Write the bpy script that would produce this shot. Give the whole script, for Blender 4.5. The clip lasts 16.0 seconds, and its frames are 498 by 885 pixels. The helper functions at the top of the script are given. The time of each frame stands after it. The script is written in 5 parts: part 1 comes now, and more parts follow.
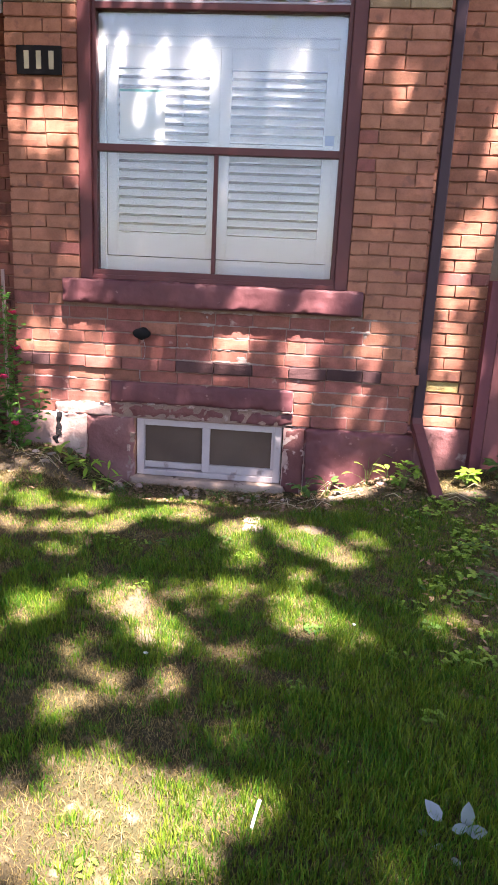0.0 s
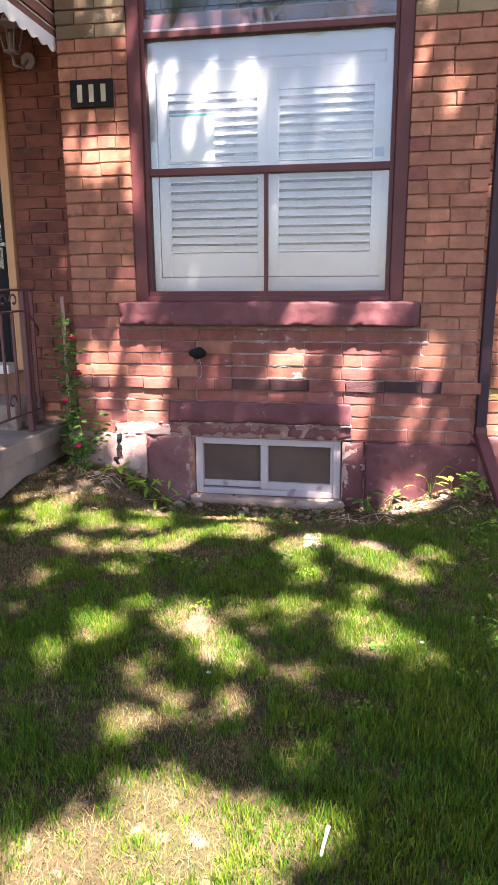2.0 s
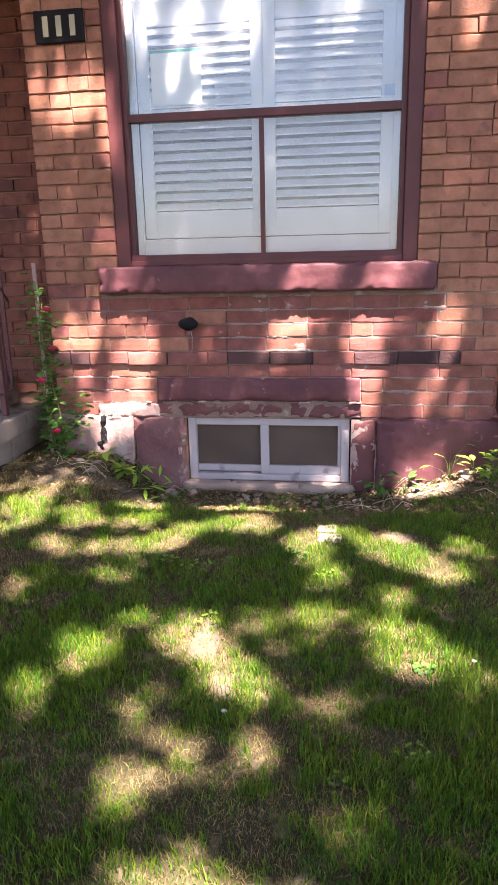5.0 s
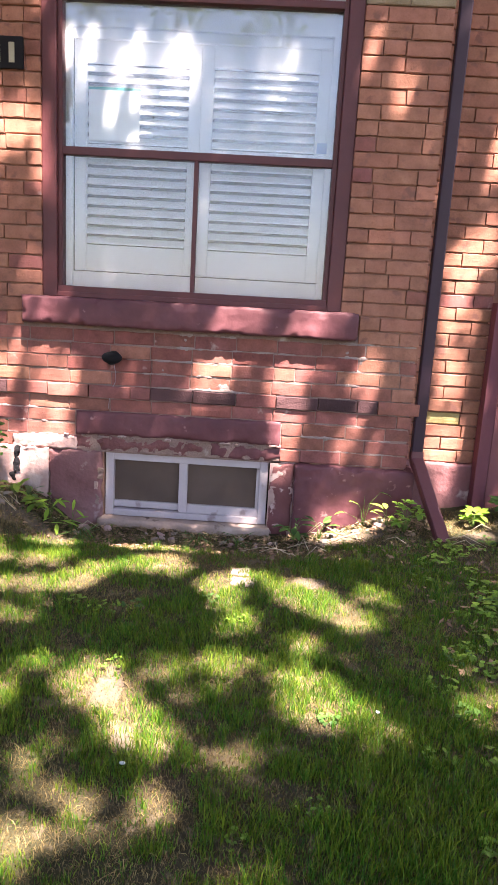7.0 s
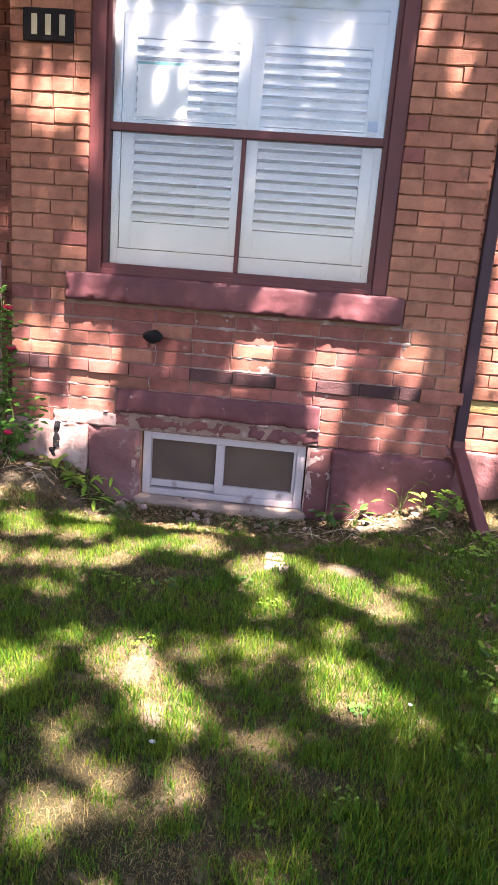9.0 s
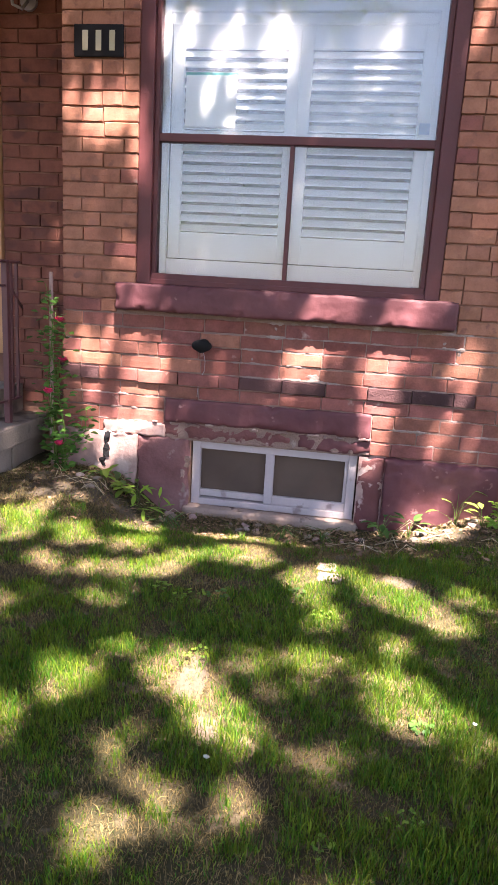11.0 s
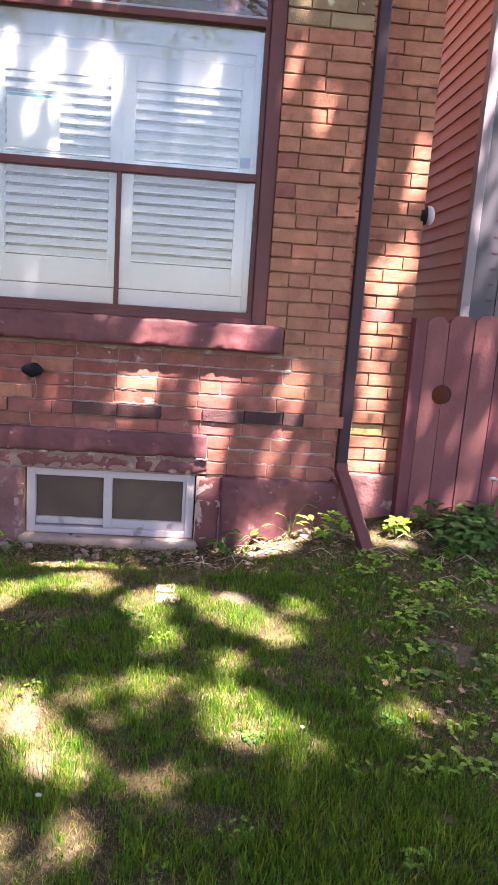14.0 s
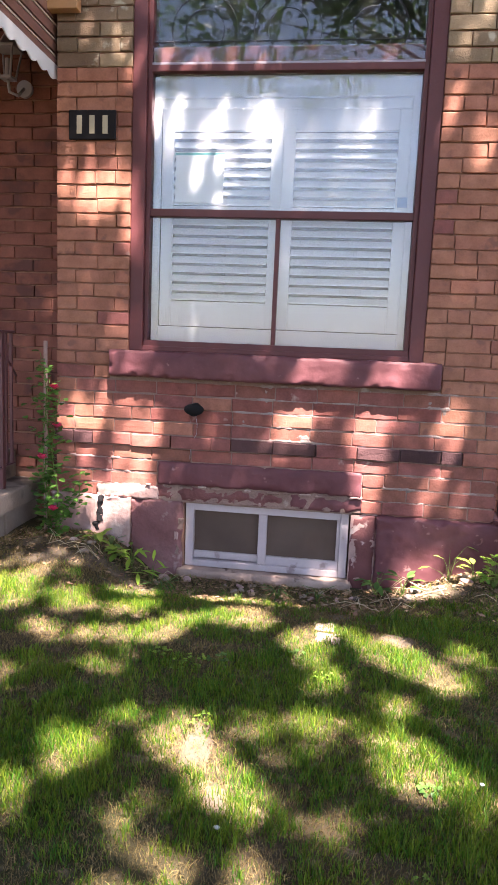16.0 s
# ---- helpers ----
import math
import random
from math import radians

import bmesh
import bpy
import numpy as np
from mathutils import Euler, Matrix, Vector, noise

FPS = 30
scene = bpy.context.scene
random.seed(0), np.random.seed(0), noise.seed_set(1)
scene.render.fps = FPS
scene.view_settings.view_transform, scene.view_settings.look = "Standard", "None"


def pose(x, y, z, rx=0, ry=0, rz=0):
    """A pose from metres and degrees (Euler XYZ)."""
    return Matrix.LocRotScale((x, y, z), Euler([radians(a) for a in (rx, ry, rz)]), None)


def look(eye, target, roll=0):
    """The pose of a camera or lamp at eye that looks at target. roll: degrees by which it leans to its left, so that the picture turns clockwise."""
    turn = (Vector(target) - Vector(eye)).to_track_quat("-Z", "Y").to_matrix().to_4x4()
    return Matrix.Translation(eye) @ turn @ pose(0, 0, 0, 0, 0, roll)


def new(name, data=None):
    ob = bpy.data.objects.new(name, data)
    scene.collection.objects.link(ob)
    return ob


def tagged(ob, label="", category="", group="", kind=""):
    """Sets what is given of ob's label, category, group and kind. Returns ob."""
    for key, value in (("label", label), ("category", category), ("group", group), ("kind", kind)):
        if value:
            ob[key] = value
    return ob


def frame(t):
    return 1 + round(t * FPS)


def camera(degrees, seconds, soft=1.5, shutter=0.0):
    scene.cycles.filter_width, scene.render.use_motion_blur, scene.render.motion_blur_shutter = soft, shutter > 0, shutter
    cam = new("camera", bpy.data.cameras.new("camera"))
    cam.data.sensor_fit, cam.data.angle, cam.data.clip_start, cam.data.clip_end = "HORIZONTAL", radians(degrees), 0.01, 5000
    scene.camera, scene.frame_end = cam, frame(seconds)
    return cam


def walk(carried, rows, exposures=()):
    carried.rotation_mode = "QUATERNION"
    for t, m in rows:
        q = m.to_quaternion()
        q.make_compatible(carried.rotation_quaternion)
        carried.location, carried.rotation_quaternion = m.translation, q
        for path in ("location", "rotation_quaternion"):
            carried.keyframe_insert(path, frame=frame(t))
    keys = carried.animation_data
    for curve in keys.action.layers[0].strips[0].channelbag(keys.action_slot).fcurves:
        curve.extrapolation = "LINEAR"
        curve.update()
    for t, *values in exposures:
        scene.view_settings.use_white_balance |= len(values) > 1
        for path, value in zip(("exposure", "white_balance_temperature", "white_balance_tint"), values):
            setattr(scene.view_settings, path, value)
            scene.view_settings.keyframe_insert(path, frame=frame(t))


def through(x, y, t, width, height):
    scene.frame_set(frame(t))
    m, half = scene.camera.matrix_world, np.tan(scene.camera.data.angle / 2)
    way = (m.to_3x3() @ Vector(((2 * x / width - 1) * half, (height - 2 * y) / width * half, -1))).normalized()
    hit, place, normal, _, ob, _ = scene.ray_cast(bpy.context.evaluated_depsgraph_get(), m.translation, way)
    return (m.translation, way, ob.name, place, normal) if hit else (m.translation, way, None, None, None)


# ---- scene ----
cam = camera(40.1, 16.0)
PATH = [
    (0, (1.021, -3.979, 1.189), (0.864, -2.05, 0.686), 2.7),
    (0.5, (1.005, -3.964, 1.187), (0.718, -2.049, 0.688), 2.0),
    (1, (1.03, -3.959, 1.171), (0.798, -2.054, 0.607), -1.2),
    (1.5, (1.039, -3.963, 1.175), (0.826, -2.049, 0.636), -1.8),
    (2, (1.026, -3.959, 1.178), (0.694, -2.041, 0.721), -0.3),
    (2.5, (1.009, -3.957, 1.205), (0.597, -2.062, 0.717), 2.2),
    (3, (1.029, -3.927, 1.184), (0.706, -2.009, 0.715), 1.2),
    (3.2, (1.02, -3.906, 1.188), (0.742, -1.979, 0.731), 0.9),
    (5.3, (0.867, -3.549, 1.116), (0.583, -1.643, 0.58), -1.4),
    (5.5, (0.866, -3.538, 1.129), (0.591, -1.623, 0.625), 1.7),
    (6, (0.913, -3.549, 1.147), (0.811, -1.606, 0.684), 1.4),
    (6.5, (0.919, -3.571, 1.156), (0.856, -1.607, 0.783), 1.5),
    (7, (0.886, -3.572, 1.138), (0.828, -1.618, 0.713), 3.3),
    (7.5, (0.912, -3.57, 1.122), (0.917, -1.633, 0.624), 1.9),
    (8, (0.915, -3.562, 1.123), (0.893, -1.629, 0.611), 2.4),
    (8.5, (0.893, -3.553, 1.136), (0.792, -1.616, 0.648), 4.6),
    (9, (0.875, -3.547, 1.135), (0.716, -1.613, 0.653), 4.6),
    (9.2, (0.873, -3.536, 1.124), (0.673, -1.62, 0.587), 4.3),
    (11.3, (0.848, -3.506, 1.109), (0.554, -1.58, 0.657), 3.4),
    (11.5, (0.863, -3.501, 1.114), (0.637, -1.572, 0.638), 3.0),
    (12, (0.91, -3.479, 1.111), (0.943, -1.548, 0.591), 3.0),
    (12.5, (0.941, -3.469, 1.083), (1.095, -1.568, 0.481), -0.2),
    (13, (0.951, -3.499, 1.129), (1.058, -1.568, 0.621), 0.3),
    (13.5, (0.934, -3.53, 1.141), (1.106, -1.584, 0.713), 1.5),
    (14, (0.91, -3.553, 1.15), (1.052, -1.596, 0.767), 4.0),
    (14.5, (0.872, -3.568, 1.156), (0.834, -1.6, 0.801), 4.1),
    (15, (0.837, -3.574, 1.16), (0.65, -1.607, 0.849), 3.1),
    (15.5, (0.814, -3.568, 1.143), (0.553, -1.609, 0.84), 3.1),
    (16, (0.81, -3.567, 1.141), (0.551, -1.605, 0.849), 2.4),
]
EXPOSURES = [(0.0, 3.50), (3.2, 3.57), (6.0, 3.54), (7.0, 3.60), (9.2, 3.62), (11.3, 3.52), (12.0, 3.57), (12.5, 3.66), (13.0, 3.72), (13.5, 3.72), (14.5, 3.62), (15.5, 3.52), (16.0, 3.53)]
walk(cam, [(t, look(eye, target, roll)) for t, eye, target, roll in PATH], exposures=[(t, stops, 6850.0, 22.5) for t, stops in EXPOSURES])


# ---- light: sun through the street tree, and the sky ----
SUN_EL, SUN_AZ = radians(65.0), radians(28.0)
SUN = Vector((math.cos(SUN_EL) * math.sin(SUN_AZ), -math.cos(SUN_EL) * math.cos(SUN_AZ), math.sin(SUN_EL)))
world = bpy.data.worlds.new("sky")
scene.world = world
world.use_nodes = True
sky = world.node_tree.nodes.new("ShaderNodeTexSky")
sky.sky_type, sky.sun_disc = "NISHITA", False
sky.sun_elevation, sky.sun_rotation = SUN_EL, math.pi - SUN_AZ
world.node_tree.links.new(sky.outputs[0], world.node_tree.nodes["Background"].inputs[0])
world.node_tree.nodes["Background"].inputs[1].default_value = 0.046
sun = new("sun", bpy.data.lights.new("sun", "SUN"))
sun.data.energy, sun.data.angle, sun.data.color = 5.0, radians(0.53), (1.0, 0.95, 0.87)
sun.matrix_world = look(SUN * 40, (0, 0, 0))


# ---- building helpers ----
def origin(ob):
    at = Vector((0, 0, 0))
    while ob:
        at += ob.location
        ob = ob.parent
    return at


def part(name, bm, material, parent=None, label="", smooth=False):
    """Links a bmesh, given in world metres, as one mesh under its parent."""
    me = bpy.data.meshes.new(name)
    if parent:
        bmesh.ops.translate(bm, verts=bm.verts, vec=-origin(parent))
    bm.to_mesh(me)
    bm.free()
    if smooth:
        me.polygons.foreach_set("use_smooth", [True] * len(me.polygons))
    me.materials.append(material)
    ob = new(name, me)
    ob.parent = parent
    return tagged(ob, label)


def raw(name, verts, faces, material, parent=None, label="", smooth=False):
    me = bpy.data.meshes.new(name)
    me.from_pydata([tuple(v) for v in verts], [], faces)
    if smooth:
        me.polygons.foreach_set("use_smooth", [True] * len(me.polygons))
    me.materials.append(material)
    ob = new(name, me)
    ob.parent = parent
    return tagged(ob, label)


def thing(name, at, label, category, group="", kind=""):
    ob = new(name)
    ob.empty_display_size = 0.1
    ob.location = at
    return tagged(ob, label, category, group, kind)


def box(x0, x1, y0, y1, z0, z1, bevel=0.0, bm=None, seg=2):
    b = bmesh.new()
    bmesh.ops.create_cube(b, size=1.0)
    for v in b.verts:
        v.co = Vector(((x0 + x1) / 2 + v.co.x * (x1 - x0), (y0 + y1) / 2 + v.co.y * (y1 - y0), (z0 + z1) / 2 + v.co.z * (z1 - z0)))
    if bevel:
        bmesh.ops.bevel(b, geom=b.edges[:], offset=bevel, segments=seg, affect="EDGES", profile=0.6)
    return merge(bm, b)


def merge(bm, b):
    if bm is None:
        return b
    me = bpy.data.meshes.new("join")
    b.to_mesh(me)
    b.free()
    bm.from_mesh(me)
    bpy.data.meshes.remove(me)
    return bm


def rod(a, b, r, n=10, r2=None, bm=None):
    a, b = Vector(a), Vector(b)
    c = bmesh.new()
    bmesh.ops.create_cone(c, cap_ends=True, segments=n, radius1=r, radius2=r if r2 is None else r2, depth=(b - a).length)
    bmesh.ops.transform(c, verts=c.verts, matrix=Matrix.Translation((a + b) / 2) @ (b - a).to_track_quat("Z", "Y").to_matrix().to_4x4())
    return merge(bm, c)


def tube(points, r, n=8, bm=None, taper=1.0):
    """A round bar swept along points."""
    pts = [Vector(p) for p in points]
    c = bmesh.new()
    rings = []
    for i, p in enumerate(pts):
        d = (pts[min(i + 1, len(pts) - 1)] - pts[max(i - 1, 0)]).normalized()
        q = d.to_track_quat("Z", "Y")
        k = r * (1 + (taper - 1) * i / (len(pts) - 1))
        rings.append([c.verts.new(p + q @ Vector((k * math.cos(2 * math.pi * j / n), k * math.sin(2 * math.pi * j / n), 0))) for j in range(n)])
    for a, b in zip(rings, rings[1:]):
        for j in range(n):
            c.faces.new((a[j], a[(j + 1) % n], b[(j + 1) % n], b[j]))
    c.faces.new(rings[0][::-1])
    c.faces.new(rings[-1])
    return merge(bm, c)


def sweep_rect(points, w, d, bm=None, side=(1, 0, 0), bevel=0.006):
    """A rectangular tube swept along points, w wide along side."""
    pts = [Vector(p) for p in points]
    s = Vector(side)
    c = bmesh.new()
    rings = []
    for i, p in enumerate(pts):
        t = (pts[min(i + 1, len(pts) - 1)] - pts[max(i - 1, 0)]).normalized()
        f = t.cross(s).normalized()
        hw, hd, e = w / 2, d / 2, bevel
        ring = []
        for u, v in ((-hw + e, -hd), (hw - e, -hd), (hw, -hd + e), (hw, hd - e), (hw - e, hd), (-hw + e, hd), (-hw, hd - e), (-hw, -hd + e)):
            ring.append(c.verts.new(p + s * u + f * v))
        rings.append(ring)
    for a, b in zip(rings, rings[1:]):
        for j in range(8):
            c.faces.new((a[j], a[(j + 1) % 8], b[(j + 1) % 8], b[j]))
    c.faces.new(rings[0][::-1])
    c.faces.new(rings[-1])
    return merge(bm, c)


def rough(bm, amount, scale, cuts=0, seed=0.0, axis=None):
    """Weathers a block: subdivides it and pushes its vertices by noise."""
    if cuts:
        bmesh.ops.subdivide_edges(bm, edges=bm.edges[:], cuts=cuts, use_grid_fill=True)
    for v in bm.verts:
        n = noise.noise_vector((v.co + Vector((seed, seed * 2, 0))) * scale)
        v.co += n * amount if axis is None else Vector(axis) * n.x * amount
    return bm


def stone(x0, x1, y0, y1, z0, z1, amount, seed, chip=0.02, step=0.015):
    """A rough-hewn block: a finely divided box with uneven faces and broken, rounded edges."""
    size = (x1 - x0, y1 - y0, z1 - z0)
    n = [max(2, int(d / step)) for d in size]
    index, b = {}, bmesh.new()

    def vert(i, j, k):
        if (i, j, k) not in index:
            p = Vector((x0 + size[0] * i / n[0], y0 + size[1] * j / n[1], z0 + size[2] * k / n[2]))
            gap = sorted(min(q, m - q) * d / m for q, m, d in ((i, n[0], size[0]), (j, n[1], size[1]), (k, n[2], size[2])))
            q = p + Vector((seed * 3.1, seed * 1.7, seed))
            push = noise.noise_vector(q * 9) * amount + noise.noise_vector(q * 27) * amount * 0.7 + noise.noise_vector(q * 61) * amount * 0.45
            worn = (0.004 + chip * 1.5 * max(0.0, noise.noise(q * 11) + 0.6 * noise.noise(q * 33) - 0.08)) * max(0.0, 1 - gap[1] / 0.03)
            inward = Vector(((x0 + x1) / 2, (y0 + y1) / 2, (z0 + z1) / 2)) - p
            inward.x = math.copysign(min(abs(inward.x), 0.05), inward.x)
            p += push + inward.normalized() * worn
            index[i, j, k] = b.verts.new(p)
        return index[i, j, k]

    for ax in range(3):
        u, w = [q for q in range(3) if q != ax]
        for side in (0, n[ax]):
            for p in range(n[u]):
                for q in range(n[w]):
                    c = []
                    for dp, dq in ((0, 0), (1, 0), (1, 1), (0, 1)):
                        t = [0, 0, 0]
                        t[ax], t[u], t[w] = side, p + dp, q + dq
                        c.append(vert(*t))
                    b.faces.new(c)
    bmesh.ops.recalc_face_normals(b, faces=b.faces[:])
    return b


# ---- materials ----
def material(name, base, rough_=0.7, metal=0.0, vary=0.25, scale=8.0, fine=90.0, bump=0.3, tone=None, random_=0.0, spec=0.5, coords="Object", stain=None, stain_scale=3.0, stain_at=0.55, island=False, sheen=0.0):
    """base colour broken by noise at two scales, stains of a second colour, relief, and a change from piece to piece."""
    m = bpy.data.materials.new(name)
    m.use_nodes = True
    nt = m.node_tree
    n, l = nt.nodes, nt.links
    p = n["Principled BSDF"]
    p.inputs["Metallic"].default_value = metal
    p.inputs["Specular IOR Level"].default_value = spec
    if coords == "World":
        co = n.new("ShaderNodeNewGeometry").outputs["Position"]
    else:
        co = n.new("ShaderNodeTexCoord").outputs["Object"]

    def tex(sc, detail=4.0):
        t = n.new("ShaderNodeTexNoise")
        t.inputs["Scale"].default_value, t.inputs["Detail"].default_value = sc, detail
        l.new(co, t.inputs["Vector"])
        return t.outputs["Fac"]

    def maths(op, a, b):
        t = n.new("ShaderNodeMath")
        t.operation = op
        for i, v in enumerate((a, b)):
            if isinstance(v, (int, float)):
                t.inputs[i].default_value = v
            else:
                l.new(v, t.inputs[i])
        return t.outputs[0]

    def mix(f, a, b, kind="MIX"):
        t = n.new("ShaderNodeMix")
        t.data_type, t.blend_type = "RGBA", kind
        for i, v in ((0, f), (6, a), (7, b)):
            if isinstance(v, (int, float)):
                t.inputs[i].default_value = v
            elif isinstance(v, tuple):
                t.inputs[i].default_value = (*v, 1)
            else:
                l.new(v, t.inputs[i])
        return t.outputs[2]

    big, small = tex(scale), tex(fine, 3.0)
    value = maths("ADD", maths("MULTIPLY", big, 1.4), maths("MULTIPLY", small, 0.6))
    value = maths("SUBTRACT", value, 1.0)
    if random_ or island:
        if island:
            r = n.new("ShaderNodeNewGeometry").outputs["Random Per Island"]
        else:
            r = n.new("ShaderNodeObjectInfo").outputs["Random"]
        value = maths("ADD", maths("MULTIPLY", value, vary), maths("MULTIPLY", maths("SUBTRACT", r, 0.5), random_))
    else:
        value = maths("MULTIPLY", value, vary)
    factor = maths("ADD", value, 1.0)
    grey = n.new("ShaderNodeCombineColor")
    for i in range(3):
        l.new(factor, grey.inputs[i])
    colour = base
    if tone:
        t = tex(scale * 0.35)
        if random_ or island:
            t = maths("ADD", maths("MULTIPLY", t, 0.5), maths("MULTIPLY", maths("FRACT", maths("MULTIPLY", r, 7.31), 0.0), 0.5))
        ramp = n.new("ShaderNodeMapRange")
        ramp.inputs[1].default_value, ramp.inputs[2].default_value = 0.3, 0.7
        l.new(t, ramp.inputs[0])
        colour = mix(ramp.outputs[0], base, tone)
    colour = mix(1.0, colour, grey.outputs[0], "MULTIPLY")
    if stain:
        ramp = n.new("ShaderNodeMapRange")
        ramp.inputs[1].default_value, ramp.inputs[2].default_value = stain_at, stain_at + 0.08
        l.new(tex(stain_scale, 7.0), ramp.inputs[0])
        colour = mix(ramp.outputs[0], colour, stain)
    if isinstance(colour, tuple):
        p.inputs["Base Color"].default_value = (*colour, 1)
    else:
        l.new(colour, p.inputs["Base Color"])
    l.new(maths("ADD", maths("MULTIPLY", small, 0.2), rough_ - 0.1), p.inputs["Roughness"])
    if bump:
        b = n.new("ShaderNodeBump")
        b.inputs["Strength"].default_value, b.inputs["Distance"].default_value = bump, 0.004
        l.new(maths("ADD", maths("MULTIPLY", big, 0.6), small), b.inputs["Height"])
        l.new(b.outputs[0], p.inputs["Normal"])
    return m


def leaf_material(name, base, tone, rough_=0.5, through=0.35, scale=2.0, rnd=0.7):
    """Thin leaves: half reflect, half let light through, and differ leaf by leaf."""
    m = material(name, base, rough_, vary=0.25, scale=scale, fine=40.0, bump=0.0, tone=tone, random_=rnd, island=True, coords="World", spec=0.3)
    n, l = m.node_tree.nodes, m.node_tree.links
    p = n["Principled BSDF"]
    t = n.new("ShaderNodeBsdfTranslucent")
    l.new(p.inputs["Base Color"].links[0].from_socket, t.inputs["Color"])
    x = n.new("ShaderNodeMixShader")
    x.inputs[0].default_value = through
    l.new(p.outputs[0], x.inputs[1])
    l.new(t.outputs[0], x.inputs[2])
    l.new(x.outputs[0], n["Material Output"].inputs["Surface"])
    return m


def glass_material(name, tint=(0.95, 0.97, 0.97), dust_haze=0.06):
    m = bpy.data.materials.new(name)
    m.use_nodes = True
    n, l = m.node_tree.nodes, m.node_tree.links
    p = n["Principled BSDF"]
    p.inputs["Base Color"].default_value = (*tint, 1)
    p.inputs["Roughness"].default_value, p.inputs["IOR"].default_value, p.inputs["Transmission Weight"].default_value = 0.0, 1.5, 1.0
    # pale film on the pane: slight dust, plus painted haze of reflected sky
    d = n.new("ShaderNodeBsdfDiffuse")
    d.inputs["Color"].default_value = (0.75, 0.76, 0.78, 1)
    t = n.new("ShaderNodeTexNoise")
    t.inputs["Scale"].default_value, t.inputs["Detail"].default_value = 3.0, 6.0
    l.new(n.new("ShaderNodeTexCoord").outputs["Object"], t.inputs["Vector"])
    k = n.new("ShaderNodeMath")
    k.operation = "MULTIPLY"
    k.inputs[1].default_value = dust_haze * 2
    l.new(t.outputs["Fac"], k.inputs[0])
    x = n.new("ShaderNodeMixShader")
    l.new(k.outputs[0], x.inputs[0])
    l.new(p.outputs[0], x.inputs[1])
    l.new(d.outputs[0], x.inputs[2])
    l.new(x.outputs[0], n["Material Output"].inputs["Surface"])
    return m


BRICK = material("orange_brick", (0.305, 0.136, 0.090), 0.85, vary=0.75, scale=14, fine=95, bump=0.4, tone=(0.285, 0.118, 0.082), random_=0.20, spec=0.15, stain=(0.20, 0.088, 0.068), stain_scale=13, stain_at=0.59, coords="World")
BRICK_RED = material("red_brick", (0.195, 0.066, 0.056), 0.85, vary=0.8, scale=14, fine=95, bump=0.4, tone=(0.30, 0.125, 0.088), random_=0.25, spec=0.15, stain=(0.36, 0.22, 0.19), stain_scale=12, stain_at=0.69, coords="World")
BRICK_LOW = material("weathered_low_brick", (0.215, 0.086, 0.064), 0.85, vary=0.8, scale=14, fine=95, bump=0.4, tone=(0.215, 0.078, 0.070), random_=0.25, spec=0.15, stain=(0.40, 0.27, 0.235), stain_scale=10, stain_at=0.66, coords="World")
BRICK_BUFF = material("buff_brick", (0.27, 0.195, 0.125), 0.85, vary=0.5, scale=9, fine=130, bump=0.9, tone=(0.19, 0.12, 0.08), random_=0.35, spec=0.15, stain=(0.46, 0.39, 0.30), stain_scale=11, stain_at=0.61, coords="World")
BRICK_YELLOW = material("yellow_painted_brick", (0.44, 0.34, 0.16), 0.8, vary=0.4, scale=9, fine=120, bump=0.6, tone=(0.40, 0.28, 0.11), spec=0.2)
# darker brick for the porch wall: the porch's deep shade is in its colour
BRICK_PORCH = material("shaded_porch_brick", (0.150, 0.056, 0.044), 0.9, vary=0.7, scale=13, fine=95, bump=0.4, tone=(0.185, 0.070, 0.052), random_=0.18, spec=0.12, stain=(0.10, 0.042, 0.036), stain_scale=7, stain_at=0.56, coords="World")
BAND = material("dark_band_brick", (0.058, 0.028, 0.030), 0.8, vary=0.5, scale=9, fine=110, bump=0.8, tone=(0.085, 0.040, 0.040), random_=0.4, spec=0.2, stain=(0.40, 0.28, 0.25), stain_scale=8, stain_at=0.70, coords="World")
MORTAR = material("old_mortar", (0.20, 0.098, 0.070), 0.95, vary=0.5, scale=9, fine=140, bump=0.8, tone=(0.29, 0.16, 0.118), spec=0.1)
MORTAR_PALE = material("pale_mortar", (0.225, 0.145, 0.122), 0.95, vary=0.5, scale=7, fine=120, bump=0.9, tone=(0.23, 0.15, 0.13), spec=0.1, stain=(0.40, 0.33, 0.30), stain_scale=6, stain_at=0.63)
POINTING = material("grey_pointing", (0.23, 0.160, 0.142), 0.95, vary=0.5, scale=9, fine=120, bump=0.9, tone=(0.29, 0.225, 0.205), spec=0.1)
STONE = material("painted_stone", (0.086, 0.028, 0.036), 0.6, vary=0.5, scale=7, fine=22, bump=0.8, tone=(0.145, 0.052, 0.056), stain=(0.30, 0.16, 0.15), stain_scale=17, stain_at=0.66, spec=0.25)
STONE_FLAKED = material("flaking_painted_stone", (0.13, 0.044, 0.045), 0.7, vary=0.4, scale=7, fine=70, bump=0.9, tone=(0.17, 0.066, 0.063), stain=(0.42, 0.29, 0.27), stain_scale=20, stain_at=0.62, spec=0.25)
STONE_WORN = material("worn_pink_stone", (0.15, 0.056, 0.059), 0.8, vary=0.5, scale=6, fine=60, bump=1.0, tone=(0.25, 0.13, 0.125), stain=(0.40, 0.29, 0.27), stain_scale=8, stain_at=0.61, spec=0.2)
STONE_BARE = material("whitewashed_stone", (0.36, 0.245, 0.22), 0.85, vary=0.5, scale=11, fine=60, bump=0.8, tone=(0.30, 0.175, 0.16), stain=(0.44, 0.33, 0.30), stain_scale=7, stain_at=0.58)
